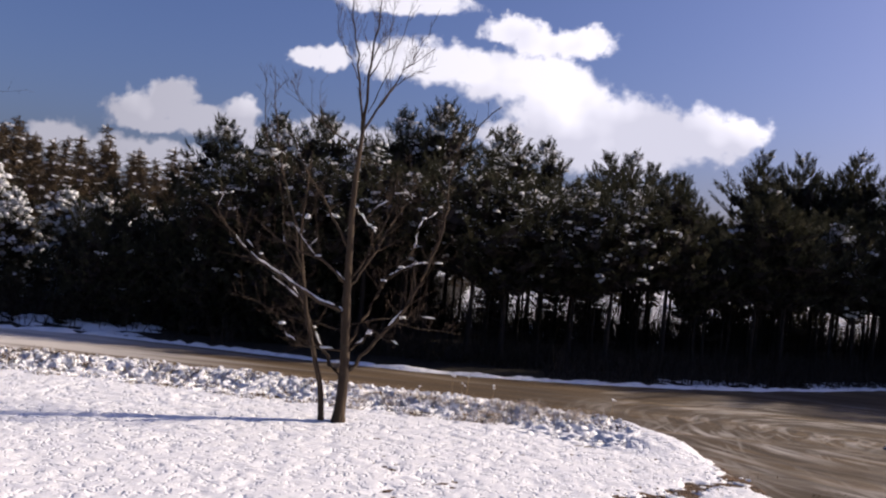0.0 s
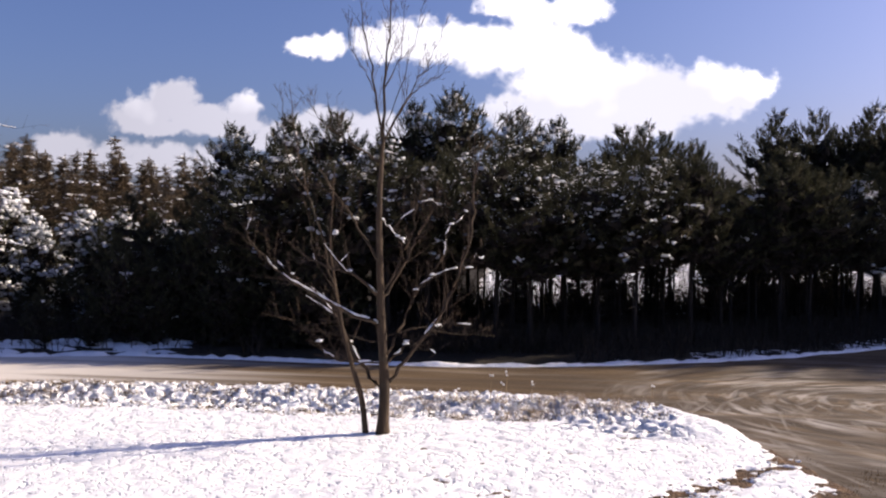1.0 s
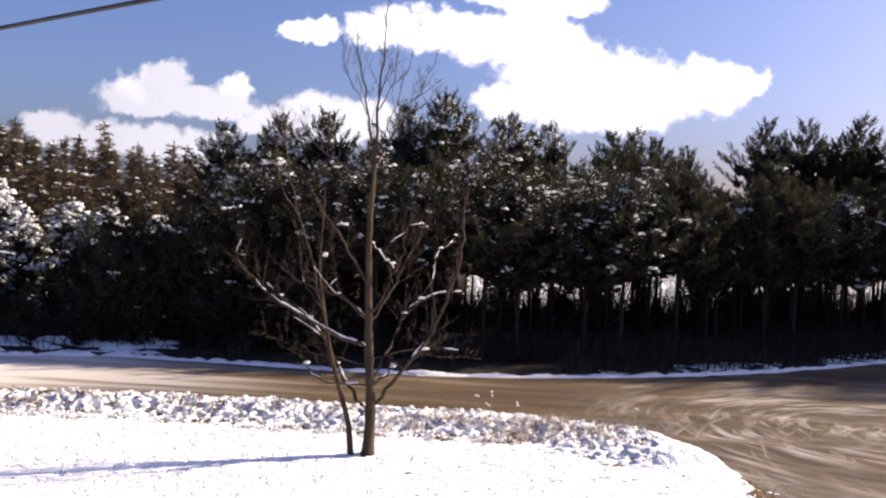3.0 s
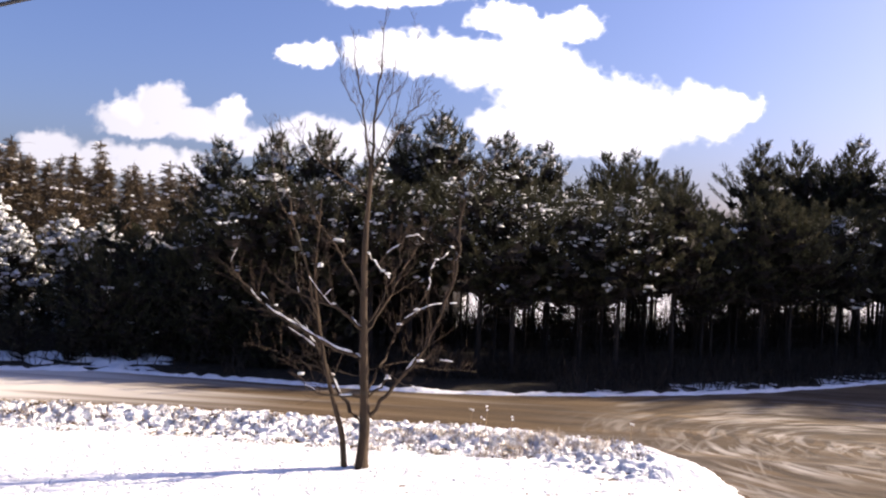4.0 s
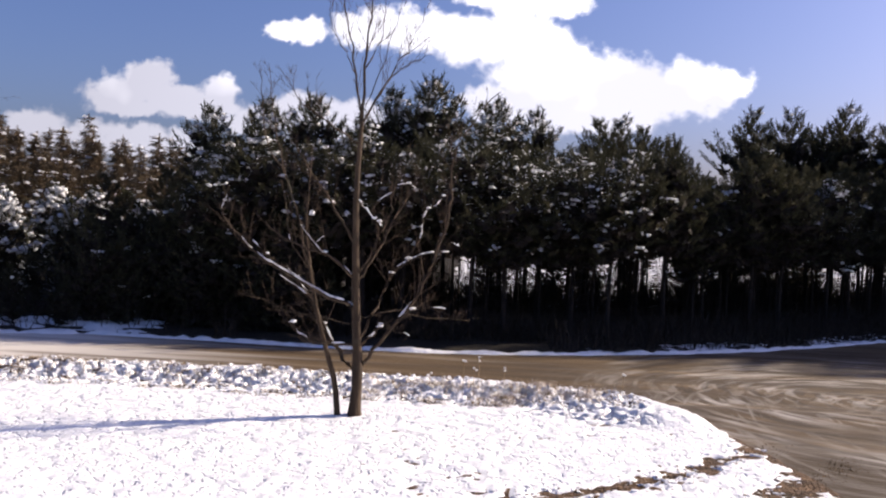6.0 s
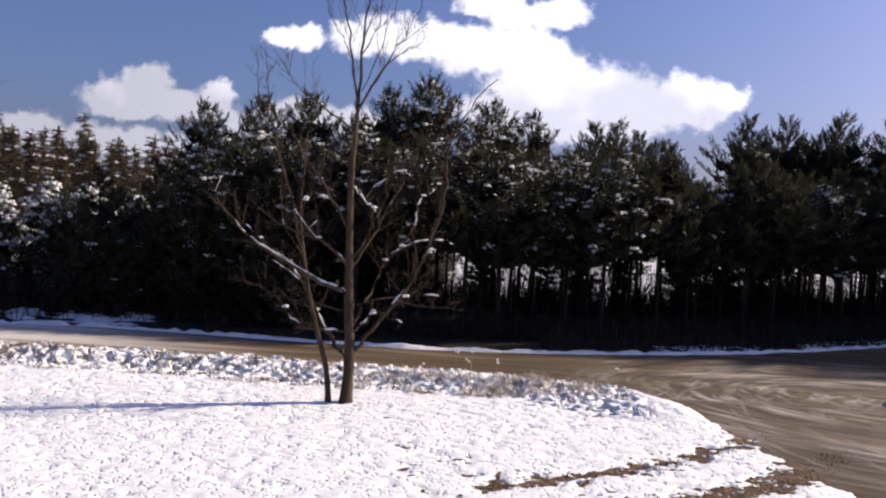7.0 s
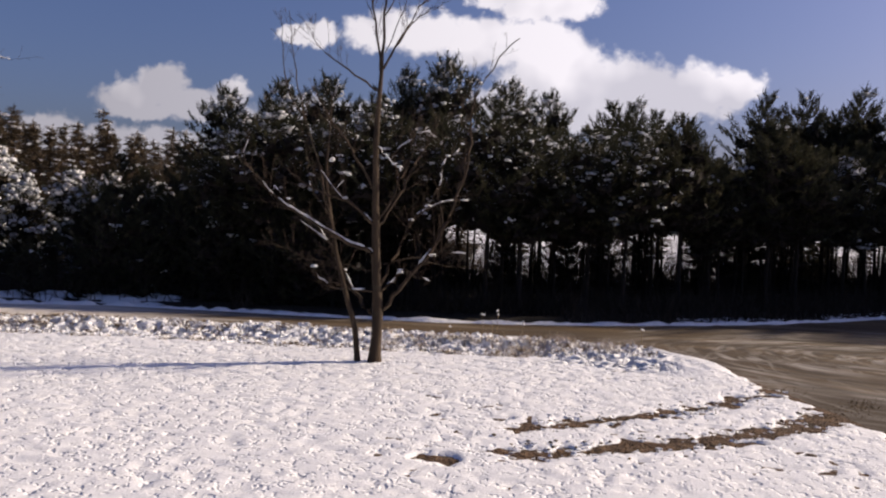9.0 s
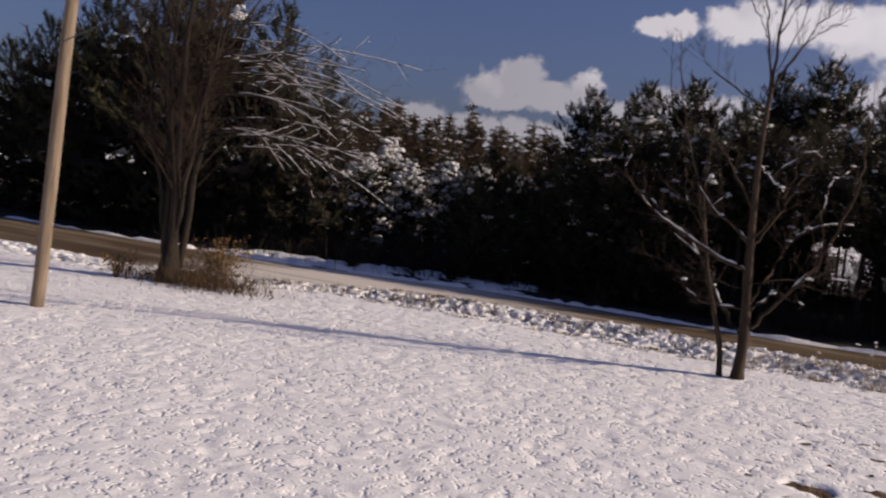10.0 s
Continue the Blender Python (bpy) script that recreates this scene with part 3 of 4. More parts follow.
# ---- conifers ----
def conifer(name, seed, height, crown_from, spread, needles, label, snow_share=0.3, whorls=15, per=6, spire=False, blades=10, tufts=14, wide=1.0, lumps=1.0):
    """One conifer at the origin: trunk, limbs, needle crown and the snow on it."""
    rng = random.Random(seed)
    root = new(name)
    tagged(root, label, "tree", "pines beyond the road")
    lean = Vector((rng.uniform(-0.4, 0.4), rng.uniform(-0.4, 0.4), 0))
    axis = lambda z: lean * (z / height) ** 2
    trunk, limbs, crown, snow = Geo(), Geo(), Geo(), Geo()
    zs = [height * i / 9 for i in range(10)]
    r0 = 0.0125 * height
    trunk.tube([axis(z) + Vector((0, 0, z)) for z in zs], [r0 * (1 - 0.93 * z / height) + (0.25 * r0 if z == 0 else 0) for z in zs], 8)
    # dead snags on the bare stem
    for k in range(16 if crown_from > 0.15 else 2):
        z = rng.uniform(0.06, crown_from + 0.05) * height
        a = rng.uniform(0, 6.28)
        d = Vector((math.cos(a), math.sin(a), rng.uniform(-0.35, 0.35)))
        p = axis(z) + Vector((0, 0, z))
        q = p + d * rng.uniform(0.4, 1.3)
        limbs.tube([p, p.lerp(q, 0.5) + Vector((0, 0, 0.06)), q], [0.020, 0.012, 0.004], 3, cap=False)
    for w in range(whorls):
        f = w / (whorls - 1)
        z = height * (crown_from + (0.985 - crown_from) * f ** 0.95)
        prof = 0.04 + 0.96 * (1 - f) ** 1.0 if spire else min(1.0, 1.45 * (1 - f) ** 0.85) * (0.65 + 0.35 * min(1, f * 3.0))
        prof *= rng.uniform(0.82, 1.12)
        n = per if f < 0.88 else 4
        a0 = rng.uniform(0, 6.28)
        for k in range(n):
            if rng.random() < 0.08:
                continue
            a = a0 + 6.28 * k / n + rng.uniform(-0.45, 0.45)
            ln = max(0.25, spread * prof * rng.uniform(0.55, 1.2))
            out = Vector((math.cos(a), math.sin(a), 0))
            side = out.cross(Vector((0, 0, 1)))
            zz = z + rng.uniform(-0.45, 0.45) * height / whorls
            p0 = axis(zz) + Vector((0, 0, zz))
            droop = -0.22 if spire else -0.20 * (1 - f)
            rise = 0.10 if spire else 0.32 + 0.42 * f
            tip = p0 + out * ln + side * rng.uniform(-0.2, 0.2) * ln + Vector((0, 0, ln * (droop + rise)))
            mid = p0 + out * ln * 0.55 + Vector((0, 0, ln * droop))
            pts = curve_pts(p0, mid, tip, 5)
            if not spire:
                limbs.tube([pts[0], pts[2], pts[4]], [0.030 * (1 - f * 0.6), 0.018, 0.005], 3, cap=False)
            m = max(5, int(tufts * (0.35 + 0.65 * ln / spread)))
            laden = rng.random() < snow_share
            for j in range(m):
                t = 0.30 + 0.74 * ((j + rng.random()) / m) ** 0.8
                i = min(3, int(t * 4))
                c = pts[i].lerp(pts[i + 1], t * 4 - i)
                c = c + side * rng.uniform(-0.30, 0.30) * ln * (1.25 - t) + Vector((0, 0, rng.uniform(-0.06, 0.14)))
                fwd = (out * 0.7 + side * rng.uniform(-0.8, 0.8) + Vector((0, 0, 0.55 if not spire else 0.0))).normalized()
                # a spray: a short upturned shoot with its needles set round it
                axle = (fwd + Vector((0, 0, (0.25 + 1.5 * f) if not spire else 0.0))).normalized()
                reach = rng.uniform(0.20, 0.40) * (0.75 + 0.5 * f)
                for b in range(blades):
                    d = (axle * 0.95 + Vector((rng.gauss(0, 0.50), rng.gauss(0, 0.50), rng.gauss(0.0, 0.40)))).normalized()
                    s = d.cross(Vector((rng.uniform(-1, 1), rng.uniform(-1, 1), rng.uniform(-1, 1)))).normalized()
                    crown.blade(c + axle * reach * (b / blades - 0.15), d, s, rng.uniform(0.13, 0.24) * (0.6 + 0.4 * wide), (0.046 - 0.012 * f) * wide)
            # thick dead growth by the stem, its wide dark blades also standing for shade
            for j in range((11 if f < 0.72 else 0) if not spire else 6):
                t = rng.uniform(0.05, 0.70)
                i = min(3, int(t * 4))
                c = pts[i].lerp(pts[i + 1], t * 4 - i)
                d = Vector((rng.gauss(0, 1), rng.gauss(0, 1), rng.gauss(0, 0.8))).normalized()
                s = d.cross(Vector((rng.uniform(-1, 1), rng.uniform(-1, 1), rng.uniform(-1, 1)))).normalized()
                (crown if spire else limbs).blade(c - d * 0.2, d, s, rng.uniform(0.45, 0.7) * (1 - 0.75 * f * spire), 0.30 * (1 - 0.6 * f * spire))
            if laden and spire:
                for j in range(12):
                    c = pts[2].lerp(pts[4], rng.random()) + side * rng.gauss(0, 0.13) + Vector((0, 0, rng.uniform(0.12, 0.22)))
                    d = (out * 0.6 + Vector((rng.gauss(0, 0.6), rng.gauss(0, 0.6), rng.gauss(-0.22, 0.35)))).normalized()
                    sd = d.cross(Vector((rng.gauss(0, 0.4), rng.gauss(0, 0.4), 1))).normalized()
                    snow.blade(c - d * 0.06, d, sd, rng.uniform(0.20, 0.40), rng.uniform(0.11, 0.20))
            elif laden:
                # ragged clusters of soft lumps that hang over the outer half of the bough
                for j in range(rng.randint(1, 3)):
                    t = rng.uniform(0.50, 1.0)
                    i = min(3, int(t * 4))
                    c = pts[i].lerp(pts[i + 1], min(1, t * 4 - i)) + side * rng.gauss(0, 0.10 + 0.10 * ln / spread) + Vector((0, 0, rng.uniform(0.06, 0.18)))
                    for b in range(rng.randint(2, 5)):
                        q = rng.uniform(0.035, 0.095) * lumps
                        w = rng.uniform(-0.20, 0.24) * lumps
                        snow.blob(c + out * w + side * rng.gauss(0, 0.10) * lumps + Vector((0, 0, -0.45 * max(w, 0) + rng.gauss(0, 0.035))),
                                  q * rng.uniform(0.6, 1.4), q * rng.uniform(0.6, 1.4), q * rng.uniform(0.6, 1.1), rng, 0.6, 5)
                    for b in range(3):
                        d = (out * 0.5 + Vector((rng.gauss(0, 0.7), rng.gauss(0, 0.7), rng.gauss(-0.25, 0.35)))).normalized()
                        sd = d.cross(Vector((rng.gauss(0, 0.4), rng.gauss(0, 0.4), 1))).normalized()
                        snow.blade(c - d * 0.05, d, sd, rng.uniform(0.12, 0.28), rng.uniform(0.03, 0.08))
            if not spire and f > 0.25 and snow_share > 0.1:
                # a little frost left among the needles, thickened to lighten the sunlit tops
                for j in range(8):
                    c = pts[2].lerp(pts[4], rng.random()) + side * rng.gauss(0, 0.16) + Vector((0, 0, rng.uniform(0.02, 0.20)))
                    d = Vector((rng.gauss(0, 1), rng.gauss(0, 1), rng.gauss(0.3, 0.5))).normalized()
                    snow.blade(c, d, d.orthogonal().normalized(), rng.uniform(0.07, 0.16), rng.uniform(0.025, 0.055))
    # the leading shoot
    top = axis(height) + Vector((0, 0, height * 0.97))
    for b in range(60):
        c = top + Vector((0, 0, rng.uniform(-0.45, 0.50)))
        a = rng.uniform(0, 6.28)
        d = Vector((math.cos(a) * 0.5, math.sin(a) * 0.5, rng.uniform(0.4, 1.1))).normalized()
        crown.blade(c, d, d.orthogonal().normalized(), rng.uniform(0.13, 0.24), 0.042)
    part("trunk", trunk, PINE_BARK, root, smooth=True)
    tagged(part("branchwork", limbs, PINE_BARK, root), kind="stuff")
    tagged(part("crown", crown, needles, root), kind="stuff")
    if snow.v:
        tagged(part("snow_load", snow, SNOW_TREE, root, "clumps of snow lying on the boughs", smooth=True), kind="stuff")
    return root


PINE_LABEL = "dark green pine with snow clumps on its boughs"
pines = [conifer("pine_tree", 100 + i, 8.0, cf, sp, NEEDLES, PINE_LABEL, sn, 15, 6, False, 10, 13, 1.08)
         for i, (cf, sp, sn) in enumerate(((0.45, 2.3, 0.20), (0.48, 2.1, 0.28), (0.42, 2.5, 0.14), (0.50, 2.0, 0.22)))]
laden = [conifer("pine_tree", 250 + i, 7.0, 0.05, 2.3, NEEDLES, "young pine bent under thick lumps of snow", 0.80, 13, 7, False, 8, 11, 1.2, 1.85)
         for i in range(2)]
dark = [conifer("pine_tree", 150 + i, 8.0, cf, sp, NEEDLES, "dark pine in shade with hardly any snow", 0.04, 15, 6, False, 10, 13, 1.08)
        for i, (cf, sp) in enumerate(((0.44, 2.3), (0.48, 2.1)))]
bushy = [conifer("pine_tree", 200 + i, 7.0, 0.05, 2.2, NEEDLES, "full young pine with snow-laden boughs down to the ground", sn, 14, 7, False, 8, 13, 1.2)
         for i, sn in enumerate((0.035, 0.07))]
poles = [conifer("pine_tree", 400 + i, 6.0, 0.66, 1.2, NEEDLES, "thin suppressed pine with a long bare stem", 0.05, 6, 4, False, 8, 8) for i in range(2)]
spires = [conifer("spruce_tree", 300 + i, 9.0, 0.06, 2.0, SPRUCE, "tall narrow brownish spruce in the far woods", 0.10, 24, 5, True, 4, 7, 1.7)
          for i in range(3)]


def plant(kinds, spots, seed, wide=(0.95, 1.2)):
    """Trees at (x, y, height) spots; each is a thing of its own."""
    rng = random.Random(seed)
    for x, y, h in spots:
        ob = kinds[rng.randrange(len(kinds))]
        full = {"pine_tree": 8.0, "spruce_tree": 9.0}[ob.name.split(".")[0]]
        if ob in bushy or ob in laden:
            full = 7.0
        elif ob in poles:
            full = 6.0
        s = (h + 0.45) / full
        w = s * rng.uniform(*wide)
        copy_thing(ob, Matrix.LocRotScale((x, y, -0.55), Euler((0, 0, rng.uniform(0, 6.28))), (w, w, s)))


# tall pines that make the skyline
SKYLINE = [(-10.6, 33.0, 6.4), (-9.2, 33.5, 6.9), (-6.8, 33.0, 7.0), (-4.2, 33.5, 7.2), (-2.7, 33.5, 7.65), (-0.6, 36.0, 7.3), (0.8, 38.0, 7.1),
           (3.4, 40.0, 7.1), (5.0, 41.0, 7.3), (6.3, 43.0, 7.1), (7.3, 43.0, 6.8), (9.3, 46.0, 5.0), (11.6, 44.0, 8.2),
           (13.05, 44.0, 8.2), (14.4, 44.0, 7.5), (15.8, 44.0, 8.4), (17.3, 44.0, 8.1)]
plant(pines, SKYLINE[:7], 1)
plant(dark, SKYLINE[7:], 1)
rng = random.Random(77)


def beyond_road(x, d):
    return float(road_far(np.array(float(x)))) + d


row = []
for k in range(26):
    x = -8.5 + k * 1.5 + rng.uniform(-0.4, 0.4)
    row.append((x, beyond_road(x, rng.uniform(2.8, 4.4)), rng.uniform(4.6, 5.6)))
for k in range(20):
    x = -8.0 + k * 1.8 + rng.uniform(-0.5, 0.5)
    row.append((x, beyond_road(x, rng.uniform(6.0, 8.0)), rng.uniform(4.5, 5.4)))
for k in range(17):
    x = -8.0 + k * 1.9 + rng.uniform(-0.5, 0.5)
    row.append((x, beyond_road(x, rng.uniform(9.5, 12.5)), rng.uniform(4.7, 5.6)))


def younger(x, y, h):
    """A lane of younger, lower trees between the pines and the taller dark stand."""
    return x, y, min(h, 0.115 * y + 0.3) if 0.178 < x / y < 0.236 else h


row = [younger(*p) for p in row]
plant(pines, [p for p in row if p[0] < 4.0], 2, (1.15, 1.5))
plant(dark + dark + pines[:1], [p for p in row if p[0] >= 4.0], 12, (1.15, 1.5))
thin = []
for k in range(105):
    x = rng.uniform(-5.0, 24.0)
    thin.append((x, beyond_road(x, rng.uniform(4.0, 12.5)), rng.uniform(3.6, 5.0)))
plant(poles, [younger(*p) for p in thin], 6, (0.9, 1.3))
back = []
for k in range(24):
    x = -9.0 + k * 1.4 + rng.uniform(-0.5, 0.5)
    if rng.random() < (1.0 if x < -3 else 0.7):
        back.append((x, beyond_road(x, rng.uniform(13.0, 16.5)), rng.uniform(2.4, 4.6)))
for k in range(6):
    back.append((-11.0 + 1.5 * k + rng.uniform(-0.3, 0.3), rng.uniform(33.0, 36.0), rng.uniform(3.0, 4.6)))
plant(bushy, back, 5)
west = []
for k in range(6):
    x = -6.6 - k * 1.3 + rng.uniform(-0.4, 0.4)
    west.append((x, beyond_road(x, rng.uniform(4.0, 5.6)), rng.uniform(2.9, 3.9)))
for k in range(5):
    x = -7.4 - k * 1.5 + rng.uniform(-0.4, 0.4)
    west.append((x, beyond_road(x, rng.uniform(7.5, 9.5)), rng.uniform(3.8, 4.6)))
# snow-laden young pines that the sun reaches, with the taller far woods behind them
bright = []
for k in range(8):
    x = -13.0 - k * 1.15 + rng.uniform(-0.3, 0.3)
    bright.append((x, 32.0 + 3.5 * (k % 2) + rng.uniform(-0.8, 0.8), 2.6 + 0.12 * k + 0.6 * (k % 2) + rng.uniform(-0.3, 0.3)))
for k in range(5):
    x = -23.5 - k * 2.2 + rng.uniform(-0.5, 0.5)
    bright.append((x, 33.0 + rng.uniform(-0.7, 0.7), 3.6 + 0.2 * k))
for k in range(15):
    x = -11.0 - k * 0.85 + rng.uniform(-0.4, 0.4)
    west.append((x, beyond_road(x, rng.uniform(4.6, 7.0)), rng.uniform(0.8, 1.3)))
for k in range(10):
    x = -11.5 - k * 1.2 + rng.uniform(-0.4, 0.4)
    west.append((x, beyond_road(x, rng.uniform(8.0, 9.5)), rng.uniform(1.0, 1.5)))
plant(laden, bright, 21, (1.0, 1.3))
west += [(-30.4, 26, 9.4), (-27.6, 26, 9.4), (-25.6, 26.5, 10.4), (-23.2, 26, 9.8), (-20.8, 26, 8.2), (-18.6, 26, 6.4), (-33.0, 26, 7.8), (-35.4, 26, 6.8)]
for k in range(7):
    x = -6.0 - k * 0.9 + rng.uniform(-0.3, 0.3)
    west.append((x, beyond_road(x, rng.uniform(2.2, 3.2)), rng.uniform(2.2, 3.4)))
for x, d, h in ((-10.6, 2.2, 1.3), (-12.0, 1.9, 0.9), (-13.5, 2.4, 1.2), (-15.2, 2.0, 1.0)):
    west.append((x, beyond_road(x, d), h))
plant(bushy, west, 3, (1.0, 1.35))
# taller unseen pines, added at the wood's east end to shade the far roadside
east = [(17.2, 36.0, 7.4), (18.6, 37.5, 8.2)]
for k in range(12):
    x = 20.8 + k * 1.0 + rng.uniform(-0.4, 0.4)
    east.append((x, rng.uniform(33.6, 36.0), rng.uniform(9.4, 10.4)))
plant(dark, east, 9, (0.9, 1.1))
far = []
for k in range(66):
    y = rng.uniform(56, 78)
    x = -y * (0.34 + 0.48 * k / 65)
    far.append((x, y, (rng.uniform(7.2, 8.8) + 2.2 * k / 65) * y / 75))
for k in range(26):
    far.append((-22.0 + 2.7 * k + rng.uniform(-0.8, 0.8), rng.uniform(68, 80), rng.uniform(4.6, 5.8)))
for k in range(26):
    y = rng.uniform(42, 52)
    far.append((-y * (0.34 + 0.44 * k / 25), y, 4.3 + 1.2 * k / 25 + rng.uniform(-0.4, 0.5)))
far += [(-38.0, 75.0, 10.4), (-46.6, 75.0, 10.7)]
plant(spires, far, 4, (1.0, 1.45))
for k, ob in enumerate(pines + dark + bushy + laden + spires + poles):
    ob.matrix_basis = pose(20.5 + 2.3 * k, 44.5 + 1.5 * (k % 2), -0.55, 0, 0, 40 * k)


# ---- bare trees in the yard ----
def twigs(geo, rng, pts, r, count, reach, up=0.5, depth=1, snow=None, snow_share=0.0):
    """Side shoots along a limb."""
    n = len(pts) - 1
    for k in range(count):
        t = rng.uniform(0.25, 1.0)
        i = min(n - 1, int(t * n))
        p = pts[i].lerp(pts[i + 1], t * n - i)
        d = (pts[i + 1] - pts[i]).normalized()
        s = Vector((rng.gauss(0, 1), rng.gauss(0, 1), rng.gauss(0, 0.6)))
        s = (s - d * s.dot(d)).normalized()
        way = (d * rng.uniform(0.5, 0.9) + s * 0.75 + Vector((0, 0, up))).normalized()
        ln = reach * rng.uniform(0.4, 1.0) * (1.15 - 0.6 * t)
        q = curve_pts(p, p + way * ln * 0.5, p + way * ln + Vector((0, 0, ln * 0.25 * up)) + s * ln * 0.1, 4)
        rr = max(0.0030, r * 0.30 * (1 - 0.6 * t))
        geo.tube(q, [rr, rr * 0.8, rr * 0.6, 0.002], 4, cap=False)
        if snow is not None and rng.random() < snow_share:
            lie_snow(snow, rng, q, [rr * 1.2] * 4, 0.7, 0.5)
        if depth > 0:
            twigs(geo, rng, q, rr, 3, ln * 0.55, up, depth - 1, snow, snow_share * 0.5)


def lie_snow(geo, rng, pts, radii, share=0.6, fat=1.0):
    """Broken ridges of snow on the upper side of a limb."""
    n = len(pts) - 1
    steps = max(2, int(sum((pts[i + 1] - pts[i]).length for i in range(n)) / 0.16))
    for k in range(steps):
        if rng.random() > share:
            continue
        i0 = min(n - 1, int(k / steps * n))
        if abs((pts[i0 + 1] - pts[i0]).normalized().z) > 0.80:
            continue
        seg = []
        rad = []
        for m in range(4):
            t = min(0.999, (k + m * 0.46) / steps)
            i = min(n - 1, int(t * n))
            r = radii[i]
            seg.append(pts[i].lerp(pts[i + 1], t * n - i) + Vector((0, 0, r + 0.008)))
            rad.append((0.009 + 0.40 * r) * fat * (0.35 if m in (0, 3) else rng.uniform(0.55, 1.35)))
        geo.tube(seg, rad, 5)


def smooth_line(points, per=4):
    """A smooth line through a few points (Catmull-Rom)."""
    p = [Vector(q) for q in points]
    p = [p[0] * 2 - p[1]] + p + [p[-1] * 2 - p[-2]]
    out = []
    for a, b, c, d in zip(p, p[1:], p[2:], p[3:]):
        for k in range(per):
            t = k / per
            out.append(0.5 * (2 * b + (c - a) * t + (2 * a - 5 * b + 4 * c - d) * t * t + (3 * b - a - 3 * c + d) * t ** 3))
    return out + [p[-2]]


def grow_limb(root, rng, stations, depth, r, snowy, sprouts, reach, up):
    """One limb through its stations (across, height), bending away in depth, with its shoots and the snow on it."""
    n = len(stations) - 1
    line = smooth_line([(x, depth * (i / n) ** 1.3, z) for i, (x, z) in enumerate(stations)])
    line = [line[0]] + [p + Vector((rng.gauss(0, 0.012), rng.gauss(0, 0.02), rng.gauss(0, 0.012))) for p in line[1:]]
    m = len(line) - 1
    radii = [r * (1 - 0.80 * i / m) for i in range(m + 1)]
    g, shoots, snow = Geo(), Geo(), Geo()
    g.tube(line, radii, 7)
    limb = part("limb", g, BARK, root, smooth=True)
    twigs(shoots, rng, line, r * 0.8, sprouts, reach, up, 1, snow, 0.03 if snowy else 0.0)
    if snowy:
        lie_snow(snow, rng, line, radii, snowy)
        for k in range(round(3 * snowy)):
            p = line[rng.randrange(m // 3, m + 1)]
            q = rng.uniform(0.018, 0.034)
            snow.blob(p + Vector((0, 0, q * 0.8)), q * 1.8, q, q * 0.8, rng, 0.3)
    tagged(part("twig_growth", shoots, TWIG, limb), kind="stuff")
    if snow.v:
        tagged(part("snow_cover", snow, SNOW_TREE, limb, "broken ridge of white snow", smooth=True), kind="stuff")


